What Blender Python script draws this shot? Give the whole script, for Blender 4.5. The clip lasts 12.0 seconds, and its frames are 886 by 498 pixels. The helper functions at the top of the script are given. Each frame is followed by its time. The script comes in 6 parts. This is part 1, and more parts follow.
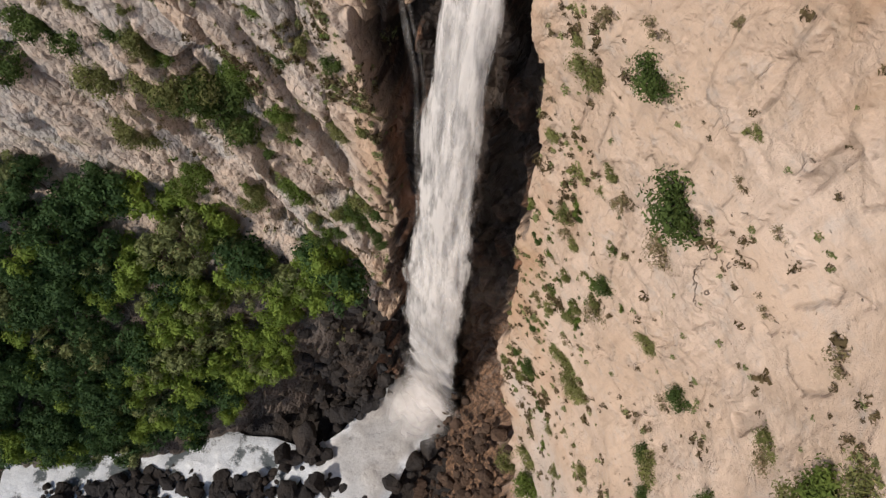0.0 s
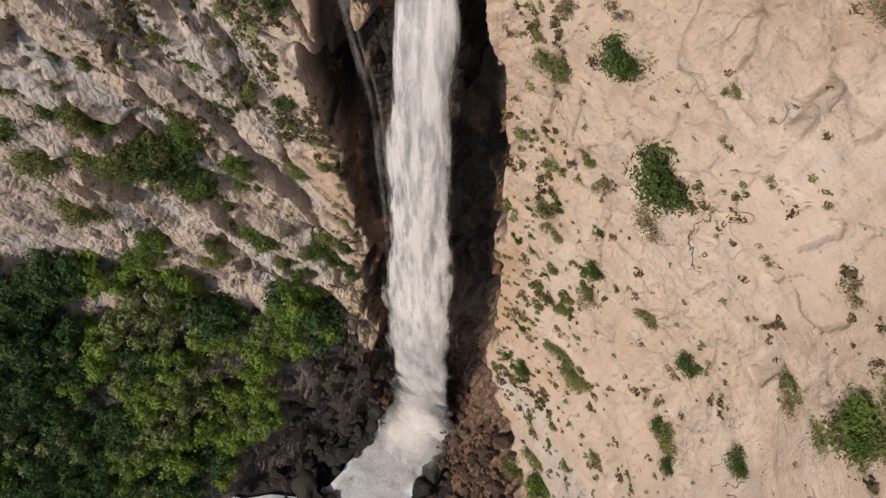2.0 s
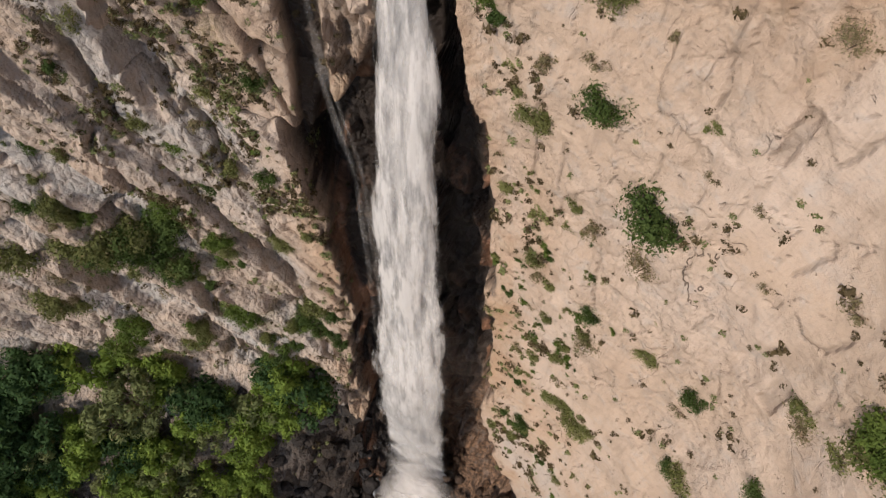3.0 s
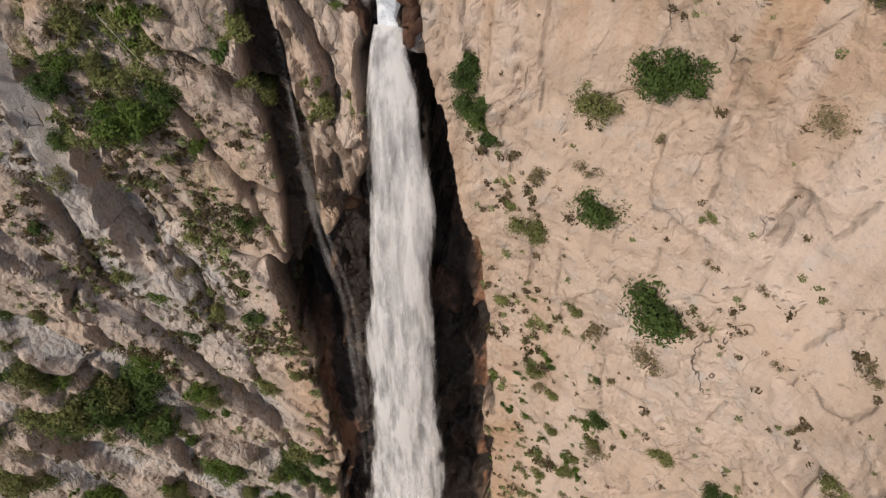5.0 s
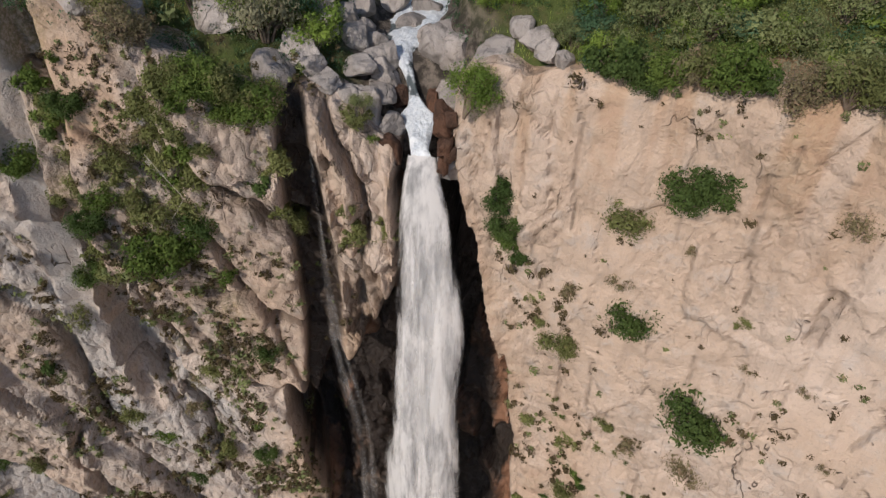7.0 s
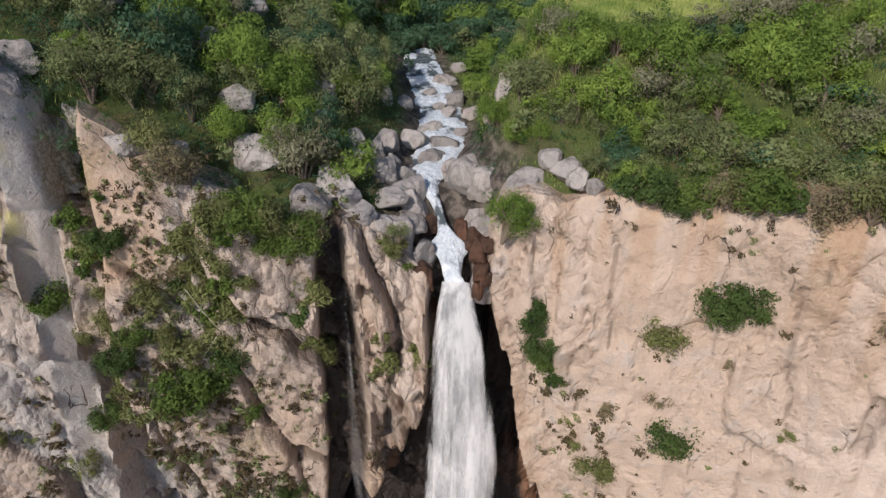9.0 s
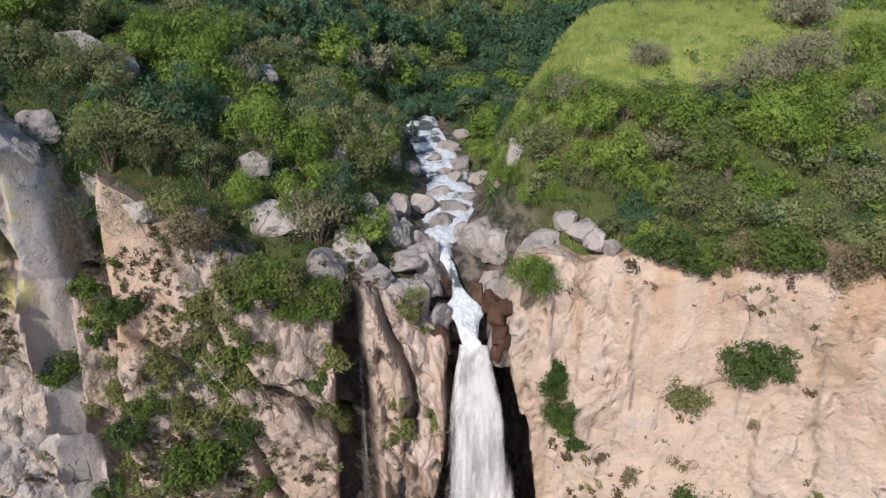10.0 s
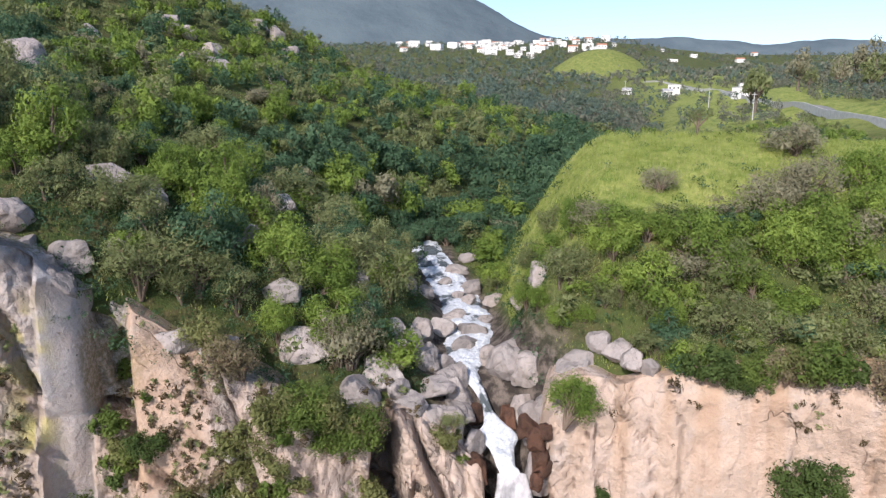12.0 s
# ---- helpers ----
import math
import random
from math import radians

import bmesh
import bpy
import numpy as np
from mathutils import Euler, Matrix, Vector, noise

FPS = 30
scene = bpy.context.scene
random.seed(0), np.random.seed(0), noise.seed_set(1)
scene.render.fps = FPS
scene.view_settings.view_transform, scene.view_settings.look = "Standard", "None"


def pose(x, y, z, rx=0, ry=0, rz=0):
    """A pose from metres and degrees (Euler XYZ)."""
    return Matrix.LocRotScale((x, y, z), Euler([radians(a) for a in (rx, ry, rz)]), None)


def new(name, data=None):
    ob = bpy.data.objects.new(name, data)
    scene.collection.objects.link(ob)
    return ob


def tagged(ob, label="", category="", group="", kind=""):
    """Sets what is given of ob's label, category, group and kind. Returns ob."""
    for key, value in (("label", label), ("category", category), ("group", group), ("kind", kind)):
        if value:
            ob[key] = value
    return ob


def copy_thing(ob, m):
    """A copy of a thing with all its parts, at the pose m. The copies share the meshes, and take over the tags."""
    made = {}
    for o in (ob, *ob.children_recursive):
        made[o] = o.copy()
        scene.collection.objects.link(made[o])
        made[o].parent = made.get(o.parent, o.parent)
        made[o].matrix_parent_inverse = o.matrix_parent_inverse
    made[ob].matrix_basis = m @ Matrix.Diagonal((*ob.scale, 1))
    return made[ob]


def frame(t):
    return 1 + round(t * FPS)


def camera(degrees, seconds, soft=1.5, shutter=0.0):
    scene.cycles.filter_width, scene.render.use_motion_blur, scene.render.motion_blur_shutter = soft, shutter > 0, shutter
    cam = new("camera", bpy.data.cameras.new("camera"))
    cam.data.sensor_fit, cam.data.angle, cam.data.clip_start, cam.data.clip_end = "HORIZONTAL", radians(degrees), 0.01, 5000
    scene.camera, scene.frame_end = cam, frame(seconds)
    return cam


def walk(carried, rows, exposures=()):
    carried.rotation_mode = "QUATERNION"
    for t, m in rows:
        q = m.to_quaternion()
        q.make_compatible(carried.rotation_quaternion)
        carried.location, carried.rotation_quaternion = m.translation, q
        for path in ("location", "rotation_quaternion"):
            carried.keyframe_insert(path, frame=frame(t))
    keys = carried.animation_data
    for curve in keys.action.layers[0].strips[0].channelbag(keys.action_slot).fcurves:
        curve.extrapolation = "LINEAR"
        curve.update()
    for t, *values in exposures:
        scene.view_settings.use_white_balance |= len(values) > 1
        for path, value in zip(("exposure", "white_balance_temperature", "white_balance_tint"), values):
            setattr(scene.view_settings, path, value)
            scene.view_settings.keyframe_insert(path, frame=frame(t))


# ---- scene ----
cam = camera(66.21, 12.0, soft=1.4)
# seconds, x, y, z, yaw, pitch, roll
PATH = [
    (0.0, 0.00, 0.00, 161.00, 36.87, -67.25, 0.79),
    (0.5, -0.61, -0.54, 160.99, 34.26, -67.26, 0.61),
    (1.0, -1.26, -1.11, 160.95, 31.36, -67.25, 0.43),
    (1.5, -1.88, -1.64, 160.87, 28.73, -67.23, 0.09),
    (2.0, -2.52, -2.18, 160.84, 26.18, -65.46, -0.17),
    (2.5, -3.24, -2.72, 160.85, 23.51, -62.82, -0.36),
    (3.0, -3.98, -3.24, 160.89, 20.82, -60.23, -0.43),
    (3.2, -4.30, -3.45, 160.89, 19.87, -59.18, -0.53),
    (4.8, -6.97, -5.25, 160.80, 13.75, -50.22, -0.45),
    (5.0, -7.30, -5.46, 160.80, 13.32, -49.16, -0.35),
    (5.5, -8.23, -5.90, 160.86, 12.38, -46.53, -0.36),
    (6.0, -9.26, -6.29, 160.96, 11.38, -43.94, -0.32),
    (6.5, -10.40, -6.67, 161.09, 10.24, -41.40, -0.15),
    (7.0, -11.59, -7.04, 161.11, 9.05, -38.70, 0.05),
    (7.2, -12.06, -7.19, 161.13, 8.61, -37.62, 0.17),
    (8.8, -15.76, -8.21, 161.11, 5.39, -28.77, 0.30),
    (9.0, -16.20, -8.32, 161.10, 5.03, -27.67, 0.30),
    (9.5, -17.23, -8.48, 161.04, 4.25, -25.11, 0.23),
    (10.0, -18.35, -8.55, 161.01, 3.43, -22.23, 0.16),
    (10.5, -19.44, -8.58, 161.00, 2.59, -19.68, 0.11),
    (11.0, -20.56, -8.62, 160.98, 1.74, -17.04, 0.08),
    (11.5, -21.63, -8.67, 161.00, 0.97, -14.47, 0.01),
    (12.0, -22.73, -8.76, 161.02, 0.15, -11.84, -0.02),
]
EXPOSURES = [(0.0, 0.40, 6500, 10), (2.5, 0.34, 6500, 10), (6.0, 0.25, 6400, 10), (9.0, 0.5, 6050, 10), (12.0, 1.0, 6000, 15)]
walk(cam, [(t, pose(x, y, z, 90 + pitch, 0, yaw) @ pose(0, 0, 0, 0, 0, roll)) for t, x, y, z, yaw, pitch, roll in PATH], EXPOSURES)
# ---- end of path ----

# ---------------------------------------------------------------- light
world = bpy.data.worlds.new("sky")
scene.world = world
world.use_nodes = True
SUN_ELEVATION, SUN_AZIMUTH = 37.0, 203.0   # degrees; azimuth clockwise from +y
wn = world.node_tree.nodes
sky = wn.new("ShaderNodeTexSky")
sky.sky_type = "NISHITA"
sky.sun_disc = False
sky.sun_elevation, sky.sun_rotation = radians(SUN_ELEVATION), radians(SUN_AZIMUTH)
sky.air_density, sky.dust_density, sky.ozone_density, sky.altitude = 1.0, 4.0, 0.6, 1500
wn["Background"].inputs["Strength"].default_value = 0.10
world.node_tree.links.new(sky.outputs["Color"], wn["Background"].inputs["Color"])
sun = new("sun", bpy.data.lights.new("sun", "SUN"))
sun.data.energy, sun.data.angle, sun.data.color = 2.65, radians(1.2), (1.0, 0.875, 0.745)
to_sun = Vector((math.sin(radians(SUN_AZIMUTH)) * math.cos(radians(SUN_ELEVATION)), math.cos(radians(SUN_AZIMUTH)) * math.cos(radians(SUN_ELEVATION)), math.sin(radians(SUN_ELEVATION))))
sun.matrix_world = Matrix.Translation((-60, -80, 260)) @ to_sun.to_track_quat("Z", "Y").to_matrix().to_4x4()


# ---------------------------------------------------------------- materials
class Nodes:
    """A short hand for node materials."""

    def __init__(self, name):
        self.mat = bpy.data.materials.new(name)
        self.mat.use_nodes = True
        self.tree = self.mat.node_tree
        self.tree.nodes.clear()
        self.out = self.tree.nodes.new("ShaderNodeOutputMaterial")
        self.place = self.node("ShaderNodeNewGeometry").outputs["Position"]

    def node(self, kind):
        return self.tree.nodes.new(kind)

    def put(self, socket, value):
        if isinstance(value, bpy.types.NodeSocket):
            self.tree.links.new(value, socket)
        else:
            if isinstance(value, tuple) and len(value) == 3 and socket.type == "RGBA":
                value = (*value, 1)
            socket.default_value = value

    def scaled(self, sx, sy, sz, vector=None):
        n = self.node("ShaderNodeMapping")
        self.put(n.inputs["Vector"], vector or self.place)
        n.inputs["Scale"].default_value = (sx, sy, sz)
        return n.outputs["Vector"]

    def noise(self, scale, detail=5.0, rough=0.6, vector=None, distort=0.0):
        n = self.node("ShaderNodeTexNoise")
        self.put(n.inputs["Vector"], vector or self.place)
        self.put(n.inputs["Scale"], scale)
        n.inputs["Detail"].default_value, n.inputs["Roughness"].default_value, n.inputs["Distortion"].default_value = detail, rough, distort
        return n.outputs["Fac"]

    def cracks(self, scale, vector=None, feature="DISTANCE_TO_EDGE"):
        n = self.node("ShaderNodeTexVoronoi")
        n.feature = feature
        self.put(n.inputs["Vector"], vector or self.place)
        self.put(n.inputs["Scale"], scale)
        return n.outputs["Distance"]

    def span(self, value, a, b, lo=0.0, hi=1.0):
        n = self.node("ShaderNodeMapRange")
        n.interpolation_type = "SMOOTHSTEP"
        for key, v in zip(("Value", "From Min", "From Max", "To Min", "To Max"), (value, a, b, lo, hi)):
            self.put(n.inputs[key], v)
        return n.outputs["Result"]

    def calc(self, op, a, b=0.0):
        n = self.node("ShaderNodeMath")
        n.operation = op
        self.put(n.inputs[0], a), self.put(n.inputs[1], b)
        return n.outputs[0]

    def mix(self, factor, a, b, blend="MIX"):
        n = self.node("ShaderNodeMix")
        n.data_type, n.blend_type = "RGBA", blend
        self.put(n.inputs[0], factor), self.put(n.inputs[6], a), self.put(n.inputs[7], b)
        return n.outputs[2]

    def attribute(self, name):
        n = self.node("ShaderNodeAttribute")
        n.attribute_name = name
        return n.outputs["Fac"]

    def bump(self, height, strength, distance, normal=None):
        n = self.node("ShaderNodeBump")
        self.put(n.inputs["Height"], height)
        n.inputs["Strength"].default_value, n.inputs["Distance"].default_value = strength, distance
        if normal:
            self.put(n.inputs["Normal"], normal)
        return n.outputs["Normal"]

    def surface(self, colour, rough, normal=None, metal=0.0, specular=0.3):
        n = self.node("ShaderNodeBsdfPrincipled")
        self.put(n.inputs["Base Color"], colour), self.put(n.inputs["Roughness"], rough), self.put(n.inputs["Metallic"], metal)
        self.put(n.inputs["Specular IOR Level"], specular)
        if normal:
            self.put(n.inputs["Normal"], normal)
        return n.outputs[0]

    def finish(self, shader):
        self.put(self.out.inputs["Surface"], shader)
        return self.mat


def rock_material(name, pale, warm, grey, boulder=False):
    m = Nodes(name)
    wander = m.node("ShaderNodeTexNoise")
    m.put(wander.inputs["Vector"], m.place)
    wander.inputs["Scale"].default_value, wander.inputs["Detail"].default_value = 0.55, 4.0
    shift = m.node("ShaderNodeVectorMath")
    shift.operation = "MULTIPLY_ADD"
    m.put(shift.inputs[0], wander.outputs["Color"]), m.put(shift.inputs[1], (1.6, 1.6, 1.6)), m.put(shift.inputs[2], m.place)
    bent = shift.outputs[0]
    big, mid, fine, grit = m.noise(0.09, 5, 0.6), m.noise(0.6, 7, 0.68), m.noise(4.0, 6, 0.72), m.noise(17.0, 3, 0.6)
    streak = m.noise(1.0, 5, 0.62, m.scaled(1.2, 1.2, 0.11))
    joints = m.calc("MULTIPLY", m.span(m.cracks(0.30, m.scaled(1.0, 1.0, 0.3, bent)), 0.0, 0.02, 1.0, 0.0), m.span(m.noise(0.3, 3, 0.5), 0.5, 0.62))
    chips = m.cracks(1.5, m.scaled(1.0, 1.0, 0.6, bent), "F1")
    small = m.span(m.noise(2.2, 5, 0.7, m.scaled(1.0, 1.0, 0.45, bent)), 0.60, 0.72)
    rugged = m.attribute("rugged") if not boulder else 0.55
    c = m.mix(m.span(big, 0.35, 0.65), pale, warm)
    c = m.mix(m.span(mid, 0.48, 0.74, 0, 0.55), c, grey)
    c = m.mix(m.span(streak, 0.50, 0.72, 0, 0.45), c, tuple(v * 0.66 for v in warm))
    c = m.mix(m.span(m.noise(0.22, 6, 0.66, m.scaled(1.0, 1.0, 0.6), 0.6), 0.50, 0.66, 0, 0.5), c, tuple(v * 0.74 for v in warm))
    c = m.mix(m.span(fine, 0.52, 0.78, 0, 0.5), c, tuple(v * 0.55 for v in grey))
    c = m.mix(m.span(fine, 0.24, 0.46, 0.35, 0.0), c, tuple(min(1, v * 1.2) for v in pale))
    c = m.mix(m.span(grit, 0.60, 0.75, 0, 0.3), c, tuple(v * 0.4 for v in grey))
    rough = 0.9
    height = m.calc("ADD", m.calc("MULTIPLY", mid, 1.0), m.calc("ADD", m.calc("MULTIPLY", fine, 0.30), m.calc("MULTIPLY", grit, 0.06)))
    height = m.calc("SUBTRACT", height, m.calc("MULTIPLY", m.calc("MULTIPLY", chips, 0.9), rugged))
    cut = m.calc("MULTIPLY", m.calc("MAXIMUM", m.calc("MULTIPLY", joints, 0.6), m.calc("MULTIPLY", small, m.span(mid, 0.42, 0.6, 0.0, 0.45))), rugged)
    if boulder:
        info = m.node("ShaderNodeObjectInfo").outputs["Random"]
        c = m.mix(m.span(m.noise(1.1, 7, 0.7, None, 0.5), 0.54, 0.64, 0.0, 0.5), c, tuple(v * 0.38 for v in grey))
        c = m.mix(m.span(info, 0.0, 1.0, 0.0, 0.45), c, tuple(v * 0.6 for v in grey))
    else:
        grain = m.attribute("grey")
        c = m.mix(m.calc("MULTIPLY", grain, m.span(mid, 0.2, 0.6, 0.45, 1.0)), c, m.mix(m.span(fine, 0.4, 0.7), grey, tuple(v * 0.78 for v in grey)))
        c = m.mix(m.calc("MULTIPLY", m.attribute("moss"), m.span(fine, 0.35, 0.6)), c, m.mix(m.span(grit, 0.35, 0.65), (0.085, 0.10, 0.025), (0.18, 0.165, 0.06)))
        c = m.mix(m.attribute("rust"), c, m.mix(m.span(mid, 0.35, 0.65), (0.36, 0.20, 0.105), (0.46, 0.31, 0.18)))
        c = m.mix(m.attribute("lichen"), c, (0.47, 0.42, 0.15))
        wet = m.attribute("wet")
        # wet rock, with lit brown on proud parts and shade black in recesses
        c = m.mix(wet, c, m.mix(m.span(m.calc("ADD", m.calc("MULTIPLY", m.noise(1.6, 6, 0.7, m.scaled(1.0, 1.0, 0.4)), 0.6), m.calc("MULTIPLY", m.attribute("ledge_light"), 0.6)), 0.36, 0.72), (0.032, 0.025, 0.022), (0.25, 0.135, 0.085)))
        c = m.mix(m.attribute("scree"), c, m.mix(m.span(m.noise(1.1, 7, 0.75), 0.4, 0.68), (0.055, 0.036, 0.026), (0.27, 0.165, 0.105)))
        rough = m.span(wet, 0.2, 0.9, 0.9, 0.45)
        fis = m.calc("ABSOLUTE", m.calc("SUBTRACT", m.noise(0.20, 5, 0.5, m.scaled(1.0, 1.0, 0.42), 0.1), 0.5))
        fis = m.calc("MULTIPLY", m.span(fis, 0.0, 0.0045, 1.0, 0.0), m.span(m.noise(0.13, 3, 0.5), 0.57, 0.64))
        pits = m.calc("MULTIPLY", m.span(m.noise(1.7, 3, 0.5), 0.67, 0.75), m.span(m.noise(0.25, 3, 0.5), 0.46, 0.58))
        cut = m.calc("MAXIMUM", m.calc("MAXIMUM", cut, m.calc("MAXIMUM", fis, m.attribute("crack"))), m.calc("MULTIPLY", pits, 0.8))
    # shade within cracks and pits painted in, along with scar and lichen stains
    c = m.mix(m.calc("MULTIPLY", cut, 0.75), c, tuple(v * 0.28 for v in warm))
    height = m.calc("SUBTRACT", m.calc("MULTIPLY", height, m.span(rugged, 0.0, 1.0, 0.42, 0.85)), m.calc("MULTIPLY", cut, 0.5))
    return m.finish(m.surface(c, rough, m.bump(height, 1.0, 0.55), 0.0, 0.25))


CLIFF = rock_material("cliff rock", (0.59, 0.475, 0.394), (0.53, 0.408, 0.318), (0.455, 0.432, 0.415))
BOULDER = rock_material("boulder rock", (0.46, 0.42, 0.395), (0.39, 0.345, 0.315), (0.30, 0.288, 0.282), True)
WET_ROCK = rock_material("wet river rock", (0.035, 0.034, 0.036), (0.045, 0.036, 0.03), (0.02, 0.02, 0.022), True)


WET_BROWN = rock_material("wet brown rock", (0.19, 0.095, 0.058), (0.10, 0.054, 0.036), (0.04, 0.032, 0.028), True)
BROWN_RUBBLE = rock_material("brown rubble", (0.105, 0.07, 0.05), (0.075, 0.048, 0.034), (0.04, 0.032, 0.028), True)


def leaf_material(name, dark, light, dry=None, amount=0.0):
    m = Nodes(name)
    island = m.node("ShaderNodeNewGeometry").outputs["Random Per Island"]
    info = m.node("ShaderNodeObjectInfo").outputs["Random"]
    patch = m.noise(0.55, 2, 0.5)
    c = m.mix(m.span(island, 0.0, 1.0, 0.26, 0.62), dark, light)
    c = m.mix(m.span(info, 0.0, 1.0, 0.0, 0.4), c, tuple(v * 0.75 for v in dark))
    c = m.mix(m.span(patch, 0.38, 0.68, 0.0, 0.5), c, light)
    c = m.mix(m.span(m.noise(0.16, 3, 0.6), 0.4, 0.65, 0.45, 0.0), c, dark)
    if dry:
        c = m.mix(m.span(island, 1.0 - amount, 1.0 - amount + 0.05), c, dry)
    body = m.surface(c, 0.7, None, 0.0, 0.12)
    thin = m.node("ShaderNodeBsdfTranslucent")
    m.put(thin.inputs["Color"], m.mix(0.5, c, light))
    both = m.node("ShaderNodeMixShader")
    m.put(both.inputs[0], 0.30), m.put(both.inputs[1], body), m.put(both.inputs[2], thin.outputs[0])
    return m.finish(both.outputs[0])


LEAVES = [
    leaf_material("fresh green leaves", (0.078, 0.135, 0.028), (0.34, 0.445, 0.09)),
    leaf_material("deep green leaves", (0.038, 0.082, 0.045), (0.145, 0.24, 0.125)),
    leaf_material("olive scrub leaves", (0.092, 0.12, 0.05), (0.335, 0.372, 0.16), (0.29, 0.23, 0.13), 0.06),
    leaf_material("dry scrub leaves", (0.17, 0.165, 0.10), (0.39, 0.38, 0.25), (0.30, 0.23, 0.15), 0.06),
    # leaf colour darkened to stand for foliage in shade
    leaf_material("shade-darkened leaves", (0.024, 0.054, 0.022), (0.09, 0.16, 0.055)),
]
# leaves of the far woods, with distance haze mixed into their colours
HAZED_LEAVES = [leaf_material("haze-greyed green leaves", (0.075, 0.105, 0.08), (0.215, 0.27, 0.19)), leaf_material("haze-blued green leaves", (0.06, 0.095, 0.082), (0.17, 0.23, 0.185)), leaf_material("haze-dulled olive leaves", (0.11, 0.12, 0.09), (0.28, 0.285, 0.21))]
CLIFF_LEAVES = [
    leaf_material("fresh cliff leaves", (0.058, 0.10, 0.022), (0.19, 0.25, 0.06)),
    leaf_material("deep cliff leaves", (0.036, 0.066, 0.02), (0.125, 0.175, 0.05)),
    leaf_material("olive cliff leaves", (0.09, 0.105, 0.035), (0.29, 0.305, 0.12), (0.29, 0.23, 0.13), 0.06),
    leaf_material("dry cliff leaves", (0.15, 0.13, 0.07), (0.31, 0.275, 0.16), (0.30, 0.22, 0.15), 0.2),
]
TUFT = leaf_material("dark tuft leaves", (0.075, 0.06, 0.034), (0.19, 0.15, 0.08))
GRASS = leaf_material("sunlit meadow grass", (0.19, 0.25, 0.05), (0.44, 0.50, 0.15), (0.40, 0.37, 0.19), 0.10)


def bark_material():
    m = Nodes("grey brown bark")
    g = m.noise(9.0, 5, 0.7, m.scaled(1, 1, 0.3))
    return m.finish(m.surface(m.mix(g, (0.09, 0.065, 0.045), (0.24, 0.19, 0.15)), 0.9, m.bump(g, 0.8, 0.03)))


BARK = bark_material()


def soil_material():
    m = Nodes("grassy soil")
    a, b, f = m.noise(0.12, 5, 0.6), m.noise(1.3, 5, 0.65), m.noise(7.0, 5, 0.7)
    c = m.mix(m.span(a, 0.35, 0.65), (0.055, 0.08, 0.025), (0.10, 0.125, 0.04))
    c = m.mix(m.span(b, 0.5, 0.72, 0, 0.7), c, (0.14, 0.105, 0.055))
    c = m.mix(m.span(m.noise(0.45, 4, 0.6), 0.45, 0.6, 0, 0.5), c, (0.10, 0.085, 0.045))
    c = m.mix(m.attribute("meadow"), c, m.mix(m.span(m.calc("ADD", m.calc("MULTIPLY", b, 0.5), m.calc("MULTIPLY", m.noise(0.35, 4, 0.6), 0.5)), 0.36, 0.6), (0.13, 0.20, 0.04), (0.34, 0.37, 0.11)))
    c = m.mix(m.attribute("stone"), c, m.mix(m.span(b, 0.4, 0.65), (0.05, 0.043, 0.038), (0.20, 0.17, 0.145)))
    c = m.mix(m.span(f, 0.5, 0.8, 0, 0.4), c, (0.05, 0.06, 0.02))
    return m.finish(m.surface(c, 0.95, m.bump(m.calc("ADD", b, f), 0.8, 0.25), 0.0, 0.1))


SOIL = soil_material()


def foam_material():
    """White broken water over dark glassy water."""
    m = Nodes("foaming stream water")
    white = m.attribute("foam")
    fine, broad = m.noise(4.0, 6, 0.7), m.noise(1.1, 4, 0.6)
    smooth = m.span(white, 0.9, 1.4)
    cover = m.span(m.calc("ADD", m.calc("ADD", m.calc("MULTIPLY", fine, 0.45), m.calc("MULTIPLY", broad, 0.55)), m.calc("SUBTRACT", white, 0.55)), 0.36, 0.58)
    c = m.mix(cover, (0.10, 0.12, 0.13), m.mix(m.span(m.calc("ADD", fine, m.calc("MULTIPLY", smooth, 0.4)), 0.3, 0.7), (0.50, 0.56, 0.63), (0.78, 0.82, 0.86)))
    ripple = m.noise(2.4, 5, 0.7, None, 0.8)
    c = m.mix(m.attribute("veil"), c, m.mix(m.span(ripple, 0.38, 0.62), (0.30, 0.29, 0.285), (0.42, 0.41, 0.40)))
    return m.finish(m.surface(c, m.span(cover, 0, 1, 0.12, 0.7), m.bump(m.calc("MULTIPLY", m.calc("ADD", fine, broad), m.span(smooth, 0.0, 1.0, 1.0, 0.3)), 0.8, 0.3), 0.0, 0.4))


def see_through(m, colour, cover, normal=None):
    """Thin white spray that lets what is behind it show."""
    thin = m.node("ShaderNodeBsdfTranslucent")
    m.put(thin.inputs["Color"], colour)
    soft = m.node("ShaderNodeMixShader")
    m.put(soft.inputs[0], 0.5), m.put(soft.inputs[1], m.surface(colour, 0.9, normal, 0.0, 0.1)), m.put(soft.inputs[2], thin.outputs[0])
    clear = m.node("ShaderNodeBsdfTransparent")
    both = m.node("ShaderNodeMixShader")
    m.put(both.inputs[0], cover), m.put(both.inputs[1], clear.outputs[0]), m.put(both.inputs[2], soft.outputs[0])
    return m.finish(both.outputs[0])


